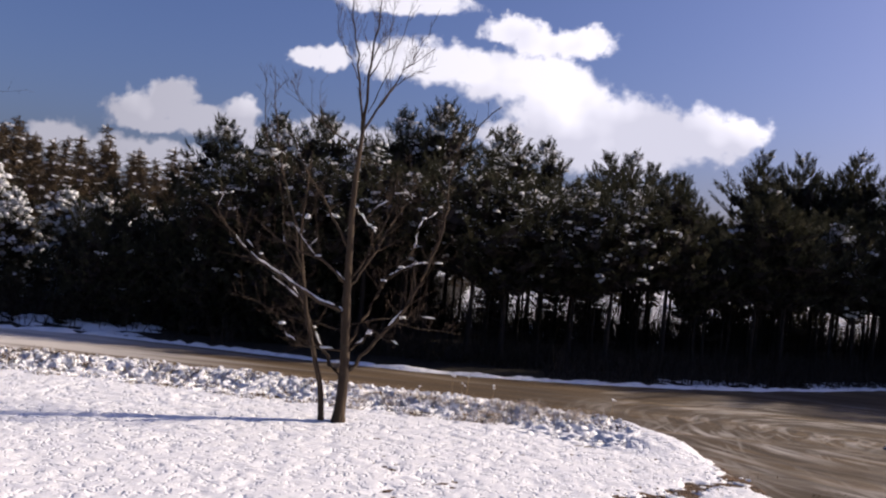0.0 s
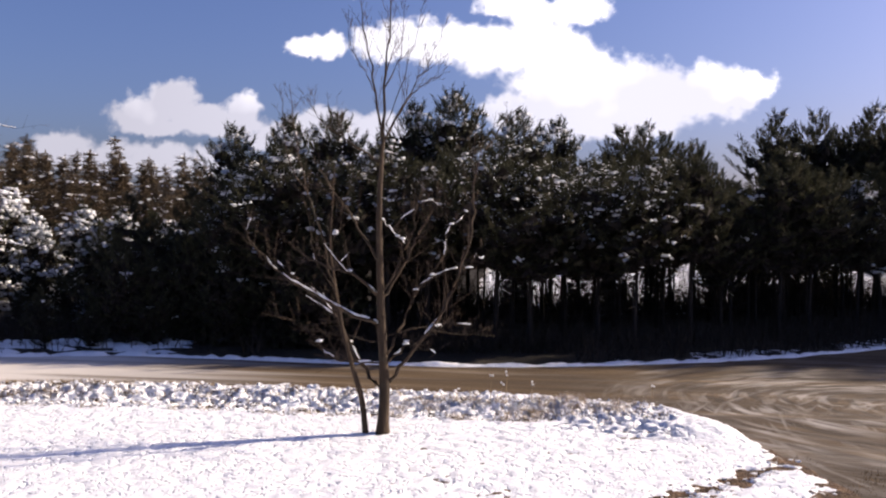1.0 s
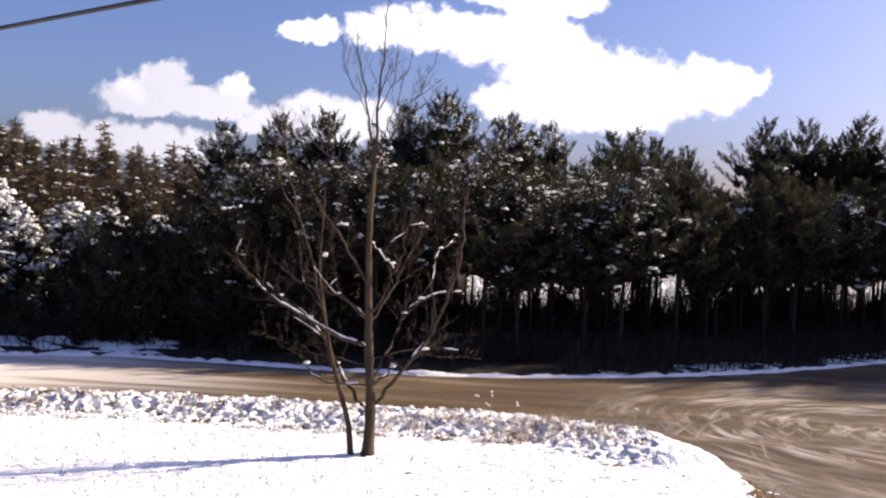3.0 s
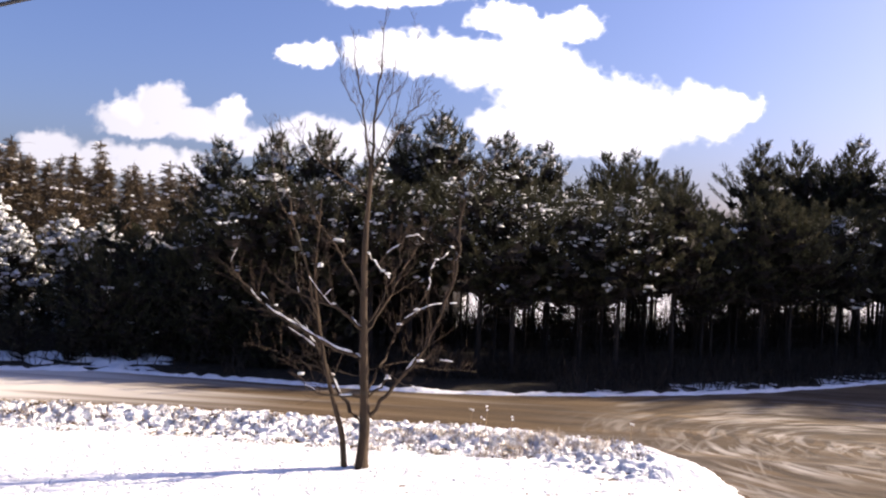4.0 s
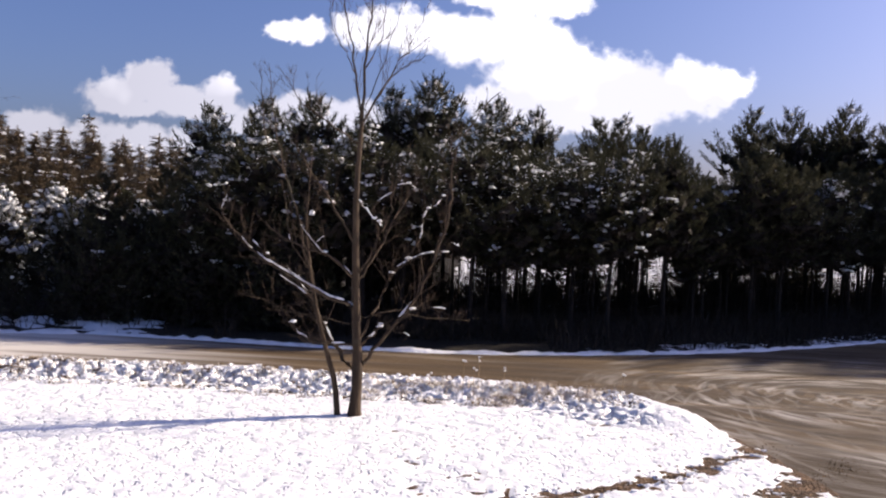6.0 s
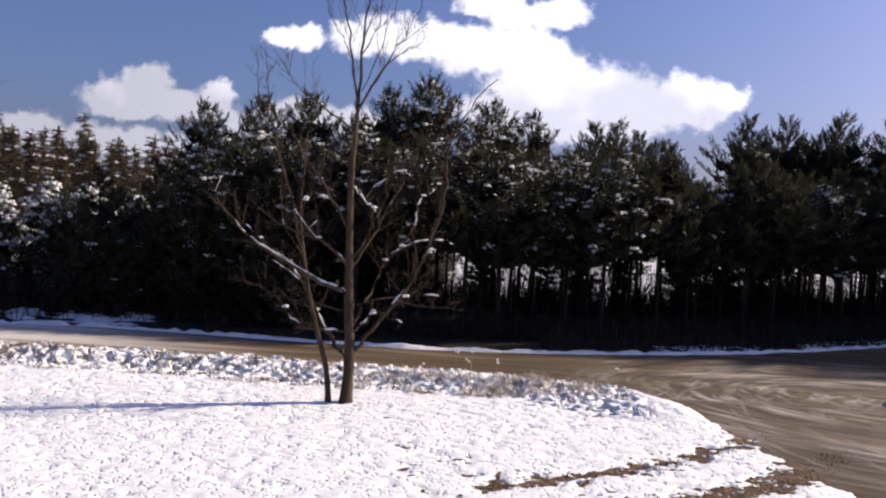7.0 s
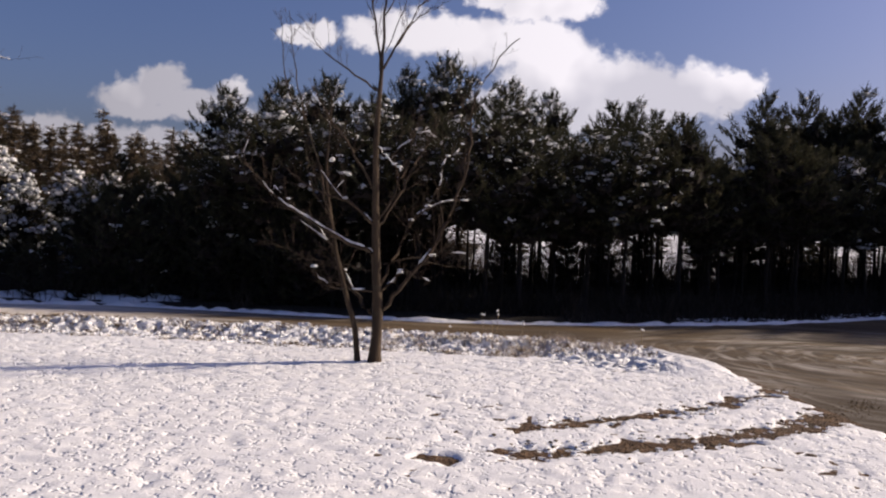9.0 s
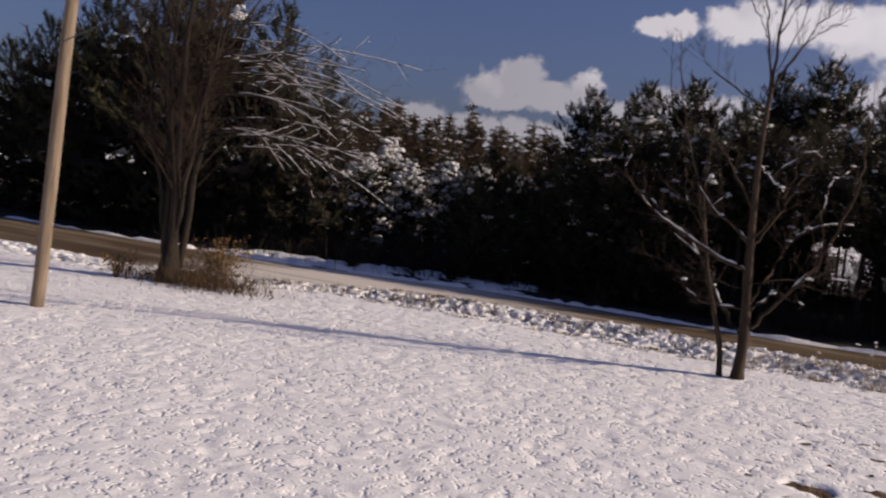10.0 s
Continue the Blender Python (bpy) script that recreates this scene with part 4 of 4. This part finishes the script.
def yard_maple():
    root = tagged(new("bare_tree"), "young bare tree with snow lying on its limbs", "tree")
    root.matrix_world = pose(-1.60, 14.90, -0.03, 0, 0, 10.8)
    rng = random.Random(5)
    trunk = Geo()
    stem = smooth_line([(0, 0, -0.08), (0.01, 0, 0.15), (0.03, 0, 0.75), (-0.02, 0, 1.62), (-0.05, 0, 2.48), (-0.07, 0, 3.33), (-0.04, 0, 4.05), (-0.02, 0, 4.42)], 3)
    # the stem swells at its foot and where the limbs leave it
    trunk.tube(stem, [0.026 + 0.056 * (1 - p.z / 4.5) ** 0.9 + 0.045 * math.exp(-max(p.z, 0) / 0.14) + 0.008 * math.exp(-((p.z - 0.78) / 0.16) ** 2)
                      + 0.006 * math.exp(-((p.z - 1.68) / 0.15) ** 2) for p in stem], 10)

    def limb(stations, depth, r, snowy=0.0, sprouts=9, reach=0.6, up=0.25):
        grow_limb(root, rng, stations, depth, r, snowy, round(1.5 * sprouts), 1.25 * reach, up)

    # west side, from below upwards
    limb([(-0.02, 0.72), (-0.31, 1.09), (-0.53, 1.47), (-0.70, 1.74), (-0.95, 2.2)], 0.25, 0.034, 0.22, 9, 0.6)
    limb([(0.00, 1.10), (-0.31, 1.13), (-0.60, 1.15), (-0.82, 1.30), (-0.98, 1.60)], -0.30, 0.017, 0.30, 10, 0.6)
    limb([(-0.03, 1.63), (-0.16, 1.72), (-0.55, 1.87), (-1.13, 2.22), (-1.47, 2.44), (-1.77, 2.77), (-1.98, 3.10)], -0.45, 0.033, 0.78, 16, 0.7)
    limb([(-0.05, 2.08), (-0.41, 2.40), (-0.75, 2.50), (-1.20, 2.73), (-1.45, 3.0)], -0.35, 0.026, 0.42, 11, 0.6)
    limb([(-0.06, 2.58), (-0.34, 3.03), (-0.52, 3.32), (-0.84, 3.75), (-1.02, 4.1)], 0.30, 0.024, 0.10, 12, 0.6)
    limb([(-0.06, 1.42), (-0.60, 1.50), (-1.05, 1.55), (-1.70, 1.80)], 0.55, 0.011, 0.0, 9, 0.6)
    limb([(-0.05, 4.05), (-0.50, 4.35), (-0.92, 4.65), (-1.14, 5.02)], 0.20, 0.017, 0.0, 9, 0.6, 0.5)
    # east side
    limb([(0.07, 0.74), (0.34, 1.14), (0.80, 1.76), (1.05, 2.28), (1.22, 2.81), (1.31, 3.33), (1.32, 3.92), (1.68, 4.58), (1.95, 4.90)], -0.30, 0.032, 0.10, 20, 0.55, 0.4)
    limb([(0.04, 1.08), (0.25, 1.28), (0.38, 1.45), (0.55, 1.36), (0.78, 1.30)], -0.35, 0.019, 0.70, 6, 0.45)
    limb([(0.03, 1.18), (0.23, 1.58), (0.45, 2.01), (0.53, 2.21), (0.75, 2.37), (1.05, 2.48), (1.36, 2.49)], 0.35, 0.025, 0.52, 13, 0.6)
    limb([(0.62, 2.30), (0.90, 2.74), (0.95, 3.06), (1.14, 3.22), (1.3, 3.5)], 0.45, 0.012, 0.55, 6, 0.5)
    limb([(0.56, 1.42), (0.80, 1.64), (0.95, 1.75), (1.25, 1.72)], -0.45, 0.012, 0.35, 7, 0.5)
    limb([(-0.02, 2.00), (0.14, 2.31), (0.35, 2.66), (0.51, 3.01), (0.68, 3.27), (0.88, 3.72)], 0.25, 0.026, 0.14, 13, 0.6, 0.4)
    limb([(-0.02, 2.12), (0.22, 2.57), (0.41, 3.01), (0.47, 3.40), (0.60, 3.9)], -0.40, 0.017, 0.10, 9, 0.5, 0.4)
    limb([(-0.05, 3.24), (0.12, 3.05), (0.30, 2.88)], -0.30, 0.011, 0.75, 3, 0.3)
    limb([(-0.04, 2.90), (0.30, 3.25), (0.62, 3.5), (0.80, 3.46)], 0.40, 0.013, 0.40, 6, 0.5)
    limb([(0.02, 1.50), (0.55, 1.62), (1.05, 1.50), (1.75, 1.42)], 0.60, 0.011, 0.0, 9, 0.5)
    # leaders above the fork
    limb([(-0.04, 4.35), (-0.09, 4.72), (-0.20, 5.46), (-0.30, 5.95), (-0.36, 6.5)], 0.10, 0.022, 0.0, 13, 0.42, 0.8)
    limb([(-0.02, 4.38), (-0.01, 5.18), (0.03, 5.64), (0.07, 6.14), (0.10, 6.9)], -0.10, 0.024, 0.0, 14, 0.42, 0.8)
    limb([(0.00, 4.38), (0.23, 4.81), (0.51, 5.31), (0.65, 5.50), (0.85, 6.1)], 0.15, 0.019, 0.0, 14, 0.42, 0.7)
    limb([(0.10, 4.55), (0.30, 4.95), (0.60, 5.20), (0.95, 5.35)], -0.25, 0.011, 0.0, 8, 0.5, 0.5)
    limb([(0.00, 5.15), (0.18, 5.50), (0.26, 5.85), (0.30, 6.5)], 0.10, 0.012, 0.0, 8, 0.5, 0.7)
    limb([(-0.12, 5.05), (-0.30, 5.40), (-0.50, 5.75), (-0.55, 6.3)], 0.15, 0.010, 0.0, 8, 0.4, 0.8)
    limb([(0.02, 4.62), (0.28, 5.30), (0.48, 6.00), (0.60, 6.6)], 0.20, 0.009, 0.0, 8, 0.4, 0.8)
    part("trunk", trunk, BARK, root, smooth=True)


def sapling():
    root = tagged(new("bare_sapling"), "thin leaning bare sapling close beside the young tree", "tree")
    root.matrix_world = pose(-1.83, 14.85, -0.03, 0, 0, 10.8)
    rng = random.Random(8)
    trunk, shoots, snow = Geo(), Geo(), Geo()
    stem = smooth_line([(0.0, 0, -0.06), (-0.06, 0, 0.53), (-0.17, 0, 0.92), (-0.29, 0, 1.35), (-0.38, 0, 1.73), (-0.52, 0.05, 2.54), (-0.55, 0.05, 2.88), (-0.52, 0.1, 3.5), (-0.50, 0.1, 4.0)], 3)
    m = len(stem) - 1
    trunk.tube(stem, [0.047 * (1 - 0.88 * i / m) + (0.012 if i == 0 else 0) for i in range(m + 1)], 8)
    twigs(shoots, rng, stem[8:], 0.018, 12, 0.5, 0.5, 1)
    for stations, depth, r, snowy, sprouts in (([(-0.45, 2.05), (-0.65, 2.88), (-0.88, 3.63), (-1.03, 4.18), (-1.12, 4.75), (-1.16, 5.2)], 0.2, 0.018, 0.06, 14),
                                               ([(-0.86, 3.60), (-1.16, 4.11), (-1.24, 4.80), (-1.30, 5.15)], 0.1, 0.011, 0.0, 8),
                                               ([(-0.38, 1.70), (-0.72, 2.02), (-0.98, 2.34), (-1.3, 2.6)], -0.25, 0.015, 0.30, 8),
                                               ([(-0.48, 2.20), (-0.78, 2.66), (-0.85, 3.05), (-0.95, 3.5)], 0.3, 0.012, 0.08, 8),
                                               ([(-0.54, 2.80), (-0.40, 3.10), (-0.36, 3.50)], -0.2, 0.009, 0.0, 6)):
        grow_limb(root, rng, stations, depth, r, snowy, sprouts, 0.45, 0.5)
    p = Vector((-0.47, 0.0, 3.02))
    snow.blob(p, 0.045, 0.04, 0.045, rng, 0.3)
    part("trunk", trunk, BARK, root, smooth=True)
    tagged(part("twig_growth", shoots, TWIG, root), kind="stuff")
    part("snow_lump", snow, SNOW_TREE, root, "lump of white snow", smooth=True)


def roadside_tree():
    root = tagged(new("roadside_tree"), "large many-stemmed bare tree with snow-lined hanging branches", "tree")
    root.matrix_world = pose(-12.24, 13.71, 0.0, 0, 0, 29)
    rng = random.Random(12)
    trunk, limbs, shoots, snow = Geo(), Geo(), Geo(), Geo()
    trunk.tube([(0, 0, -0.1), (0, 0, 0.15), (0.02, 0, 0.45), (0.05, 0, 0.9)], [0.33, 0.24, 0.19, 0.10], 12)
    mains = []
    for ax, ay, top, r in ((-0.35, 0.1, 6.5, 0.090), (0.15, -0.2, 7.2, 0.115), (0.95, 0.2, 6.6, 0.085), (-0.95, -0.2, 5.6, 0.045), (1.5, 0.0, 6.0, 0.055),
                           (0.4, 0.6, 6.8, 0.060), (-0.6, 0.5, 6.2, 0.045), (1.1, -0.5, 6.4, 0.050)):
        p0 = Vector((ax * 0.14, ay * 0.25, 0.12)) if len(mains) < 3 else mains[len(root.children) % 3][rng.randint(1, 3)]
        p2 = Vector((ax, ay, top))
        pts = curve_pts(p0, p0.lerp(p2, 0.4) + Vector((-ax * 0.06, 0, 0.35)), p2, 10)
        pts = [pts[0]] + [p + Vector((rng.gauss(0, 0.035), rng.gauss(0, 0.035), 0)) for p in pts[1:]]
        limb = Geo()
        mains.append(pts)
        limb.tube(pts, [r * (1 - 0.8 * i / 9) for i in range(10)], 7)
        part("stem", limb, BARK_DARK, root, smooth=True)
        twigs(shoots, rng, pts, r * 0.45, 62, 1.5, 0.35, 1)
    # long snow-lined branches that arch out and hang on the east side
    for k in range(27):
        z0 = rng.uniform(2.5, 4.9)
        a = rng.uniform(-0.55, 0.45)
        ln = rng.uniform(2.0, 4.5) * (1.08 - 0.05 * abs(z0 - 3.6))
        p0 = Vector((0.30, 0, z0))
        out = Vector((math.cos(a), math.sin(a), 0))
        p2 = p0 + out * ln + Vector((0, 0, rng.uniform(-0.7, 0.25)))
        pts = curve_pts(p0, p0 + out * ln * 0.5 + Vector((0, 0, rng.uniform(0.3, 0.9))), p2, 9)
        r = 0.016
        limb = Geo()
        limb.tube(pts, [r * (1 - 0.8 * i / 8) for i in range(9)], 5)
        part("branch", limb, BARK_DARK, root, smooth=True)
        twigs(shoots, rng, pts, r, 16, 1.0, 0.05, 1, snow, 0.12)
        lie_snow(snow, rng, pts[2:], [0.008] * 7, 0.70, 0.60)
    part("trunk", trunk, BARK_DARK, root, smooth=True)
    tagged(part("twig_growth", shoots, TWIG, root), kind="stuff")
    tagged(part("snow_cover", snow, SNOW_TREE, root, "white snow along the hanging branches", smooth=True), kind="stuff")


def leafy_shrub(x, y, height, spread, leaves, seed, label):
    """A low shrub that has kept its dry brown leaves."""
    root = tagged(new("leafy_shrub"), label, "shrub", "shrubs by the roadside tree")
    root.matrix_world = pose(x, y, float(yard_height(np.array([x]), np.array([y]))[0]) - 0.04, 0, 0, 29)
    rng = random.Random(seed)
    twig, leaf = Geo(), Geo()
    for k in range(26):
        a = rng.uniform(0, 6.28)
        tip = Vector((math.cos(a) * spread * rng.uniform(0.2, 1.0), math.sin(a) * spread * rng.uniform(0.2, 0.7), height * rng.uniform(0.5, 1.05)))
        pts = curve_pts((0.1 * math.cos(a), 0.1 * math.sin(a), 0), tip * 0.5 + Vector((0, 0, height * 0.18)), tip, 6)
        twig.tube(pts, [0.010, 0.008, 0.007, 0.006, 0.004, 0.003], 4, cap=False)
        twigs(twig, rng, pts, 0.006, 4, height * 0.35, 0.3, 0)
        for j in range(leaves):
            t = rng.uniform(0.3, 1.0) * 4.99
            p = pts[int(t)].lerp(pts[int(t) + 1], t % 1) + Vector((rng.gauss(0, 0.09), rng.gauss(0, 0.09), rng.gauss(0, 0.07)))
            d = Vector((rng.gauss(0, 1), rng.gauss(0, 1), rng.gauss(-0.4, 0.6))).normalized()
            leaf.blade(p, d, d.orthogonal().normalized(), rng.uniform(0.05, 0.09), rng.uniform(0.03, 0.05))
    tagged(part("stem_growth", twig, TWIG, root), kind="stuff")
    if leaf.v:
        tagged(part("dry_leaves", leaf, DRY_LEAF, root, "withered ochre leaves"), kind="stuff")


yard_maple()
sapling()
leafy_shrub(-11.75, 14.55, 0.95, 0.85, 26, 3, "roadside shrub with withered ochre-brown leaves")
leafy_shrub(-13.05, 13.25, 0.55, 0.5, 7, 4, "small dark twiggy shrub at the foot of the roadside tree")
roadside_tree()


# ---- pole and wires ----
def utility_pole(x, y, lean):
    root = tagged(new("utility_pole"), "plain weathered wooden utility pole standing in the snow", "pole")
    root.matrix_world = pose(x, y, -0.1, 0, lean, 0)
    g = Geo()
    zs = [0, 0.4, 2, 4, 6, 8.2]
    g.tube([(0.01 * math.sin(z), 0.01 * math.cos(z), z) for z in zs], [0.105, 0.10, 0.098, 0.092, 0.085, 0.078], 16)
    part("shaft", g, POLE_WOOD, root, smooth=True)


def wire(a, b, sag, label):
    g = Geo()
    a, b = Vector(a), Vector(b)
    pts = [a.lerp(b, t) - Vector((0, 0, sag * 4 * t * (1 - t))) for t in (i / 24 for i in range(25))]
    g.tube(pts, [0.009] * 25, 6)
    tagged(new("overhead_wire", g.mesh("overhead_wire", WIRE, True)), label, "wire")


utility_pole(-11.0, 9.97, 4.6)
utility_pole(14.0, -0.82, 0.0)
wire((-10.85, 9.97, 3.98), (14, -0.82, 4.99), 0.0, "dark overhead service wire above the yard")
wire((-10.85, 9.97, 6.98), (14, -0.82, 1.44), 0.0, "dark overhead wire running from the pole above the lawn")


# ---- roadside growth ----
def tuft_field(name, label, category, mat, count, seed, where, height, lean=0.35, width=0.012, ground=None):
    """Many dry stems, joined: nobody could count them."""
    rng = random.Random(seed)
    g = Geo()
    spots = [where(rng) for k in range(count)]
    if ground is not None:
        z = ground(np.array([p[0] for p in spots]), np.array([p[1] for p in spots]))
        spots = [(x, y, float(q) - 0.02) for (x, y, _), q in zip(spots, z)]
    for x, y, z in spots:
        h = height * rng.uniform(0.4, 1.2)
        d = Vector((rng.gauss(0, lean), rng.gauss(0, lean), 1)).normalized()
        s = Vector((rng.uniform(-1, 1), rng.uniform(-1, 1), 0.1)).normalized()
        g.blade(Vector((x, y, z)), d, s, h, width)
    tagged(new(name, g.mesh(name, mat)), label, category, kind="stuff")


TUFTS = random.Random(19)
TUFT_SPOTS = [(TUFTS.uniform(-13, 2.8), TUFTS.uniform(0.6, 2.4)) for _ in range(260)]
TUFT_SPOTS += [(TUFTS.uniform(-13.5, -3.0), TUFTS.uniform(0.3, 1.9)) for _ in range(150)]
CLUMP_SPOTS = [(TUFTS.gauss(0.8, 1.35), TUFTS.uniform(1.1, 2.3)) for _ in range(46)]


def on_ridge(rng):
    cx, e = TUFT_SPOTS[rng.randrange(len(TUFT_SPOTS))]
    x = cx + rng.gauss(0, 0.10)
    return x, float(road_near(np.array(x))) - e + rng.gauss(0, 0.06), 0.0


def grass_patch(rng):
    cx, e = CLUMP_SPOTS[rng.randrange(len(CLUMP_SPOTS))]
    x = cx + rng.gauss(0, 0.10)
    return x, float(road_near(np.array(x))) - e + rng.gauss(0, 0.07), 0.0


def under_pines(rng):
    x = rng.uniform(-26, 18)
    # some stems stand on the eastern verge, added to dim its sunlit snow
    y = float(road_far(np.array(x))) + (rng.uniform(2.5, 5.0) if x > -7 and (x < 1.5 or rng.random() < 0.65) else rng.uniform(0.9, 2.4) if x > 1.5 else rng.uniform(0.9, 4.5) if x > -7.5 or rng.random() < 0.10 else rng.uniform(3.6, 5.2))
    return x, y, -0.5


def behind_pines(rng):
    x = rng.uniform(-4, 22)
    return x, float(road_far(np.array(x))) + rng.uniform(12.0, 14.5), -0.5


def among_far_stems(rng):
    x = rng.uniform(-4, 22)
    return x, float(road_far(np.array(x))) + rng.uniform(9.0, 13.0), -0.5


def by_roadside_tree(rng):
    return -12.24 + rng.gauss(0.5, 0.75), 13.95 + rng.gauss(0, 0.35), 0.0


tuft_field("dry_weeds", "dry tan weeds poking through the roadside snow", "weeds", WEED, 10500, 3, on_ridge, 0.11, 0.85, 0.012, yard_height)
tuft_field("ridge_grass", "dark brown dead grass between the clods of the roadside ridge", "grass", DRY_BRUSH, 15000, 23, on_ridge, 0.08, 1.0, 0.018, yard_height)
tuft_field("frosted_grass", "bent pale dry grass dusted with snow beside the tree", "grass", FROST_GRASS, 5500, 13, grass_patch, 0.17, 1.0, 0.014, yard_height)
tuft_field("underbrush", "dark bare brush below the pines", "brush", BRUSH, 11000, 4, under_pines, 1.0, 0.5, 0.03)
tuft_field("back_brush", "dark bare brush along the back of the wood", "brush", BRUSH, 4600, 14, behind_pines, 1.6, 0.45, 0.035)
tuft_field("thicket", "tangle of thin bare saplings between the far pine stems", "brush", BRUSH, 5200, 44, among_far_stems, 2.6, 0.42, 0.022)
tuft_field("brown_brush", "brown dry brush at the foot of the roadside tree", "brush", DRY_BRUSH, 1500, 6, by_roadside_tree, 0.55, 0.6, 0.016, yard_height)


def in_ruts(rng):
    pts = RUT_NORTH if rng.random() < 0.35 else RUT_SOUTH
    t = rng.random() * (len(pts) - 1)
    i = min(len(pts) - 2, int(t))
    return (pts[i][0] + (pts[i + 1][0] - pts[i][0]) * (t - i) + rng.gauss(0, 0.13), pts[i][1] + (pts[i + 1][1] - pts[i][1]) * (t - i) + rng.gauss(0, 0.13), 0.0)


tuft_field("rut_grass", "flattened brown and olive grass along the wheel ruts", "grass", TURF, 5200, 33, in_ruts, 0.055, 1.3, 0.012,
           lambda x, y: np.maximum(yard_height(x, y), land(x, y)))


def weed_stalk(x, y, h, seed):
    rng = random.Random(seed)
    root = tagged(new("weed_stalk"), "tall dry weed stalk with a pale seed head", "weed", "dry weed stalks")
    root.matrix_world = pose(x, y, float(land(np.array(x), np.array(y))), 0, 0, rng.uniform(0, 360))
    g, hd = Geo(), Geo()
    tip = Vector((rng.uniform(-0.06, 0.06), rng.uniform(-0.06, 0.06), h))
    g.tube(curve_pts((0, 0, 0), (0.01, 0.02, h * 0.5), tip, 5), [0.006, 0.005, 0.005, 0.004, 0.003], 5)
    for k in range(2):
        hd.blob(tip + Vector((rng.uniform(-0.03, 0.03), rng.uniform(-0.03, 0.03), rng.uniform(-0.06, 0.02))), 0.022, 0.022, 0.020, rng)
    part("stem", g, WEED, root)
    part("seed_head", hd, SNOW_TREE, root, "pale snow-dusted seed head", smooth=True)


for i, (x, y, h) in enumerate(((-0.15, 16.9, 0.62), (0.05, 16.7, 0.52), (0.1, 16.95, 0.66), (0.55, 17.1, 0.48), (-0.7, 16.8, 0.40), (2.6, 17.6, 0.45))):
    weed_stalk(x, y, h, i)


def rut_clods():
    """Crumbs of mud and turf thrown up along the wheel ruts."""
    rng = random.Random(31)
    g = Geo()
    for pts, spread, count in ((RUT_NORTH, 0.12, 130), (RUT_SOUTH, 0.26, 300)):
        for k in range(count):
            t = rng.random() * (len(pts) - 1)
            i = min(len(pts) - 2, int(t))
            x = pts[i][0] + (pts[i + 1][0] - pts[i][0]) * (t - i) + rng.gauss(0, spread)
            y = pts[i][1] + (pts[i + 1][1] - pts[i][1]) * (t - i) + rng.gauss(0, spread * 0.5)
            if float(yard_inside(np.array([x]), np.array([y]))[0]) < 0.12:
                continue
            z = max(float(yard_height(np.array([x]), np.array([y]))[0]), float(land(np.array(x), np.array(y))))
            q = rng.uniform(0.006, 0.018)
            g.blob((x, y, z), q * 1.4, q * 1.2, q * 0.8, rng, 0.4)
    tagged(new("mud_crumbs", g.mesh("mud_crumbs", MUD)), "dark crumbs of mud and turf along the wheel ruts", "mud", kind="stuff")


rut_clods()


def ridge_clods():
    """Loose clods of thrown snow on the roadside ridge."""
    rng = random.Random(37)
    g = Geo()
    xs = np.array([rng.uniform(-15, 2.8) for k in range(2000)])
    ys = road_near(xs) - np.array([rng.uniform(0.15, 2.3) for k in range(2000)])
    for x, y, z, e in zip(xs, ys, yard_height(xs, ys), yard_inside(xs, ys)):
        if e > 0.2:
            q = rng.uniform(0.010, 0.036)
            g.blob((x, y, z + q * 0.3), q * 1.3, q * 1.2, q, rng, 0.4)
    # crumbs of snow knocked into the ruts and out on to the dirt
    for pts, count in ((RUT_NORTH, 110), (RUT_SOUTH, 190)):
        for k in range(count):
            t = rng.random() * (len(pts) - 1)
            i = min(len(pts) - 2, int(t))
            x = pts[i][0] + (pts[i + 1][0] - pts[i][0]) * (t - i) + rng.gauss(0, 0.15)
            y = pts[i][1] + (pts[i + 1][1] - pts[i][1]) * (t - i) + rng.gauss(0, 0.16)
            if x > 4.2:
                continue
            q = rng.uniform(0.008, 0.026)
            z = max(float(yard_height(np.array([x]), np.array([y]))[0]), float(land(np.array(x), np.array(y))))
            g.blob((x, y, z), q * 1.6, q * 1.2, q * 0.8, rng, 0.4)
    tagged(new("snow_clods", g.mesh("snow_clods", SNOW)), "loose clods of thrown snow on the roadside ridge", "snow", kind="stuff")


ridge_clods()
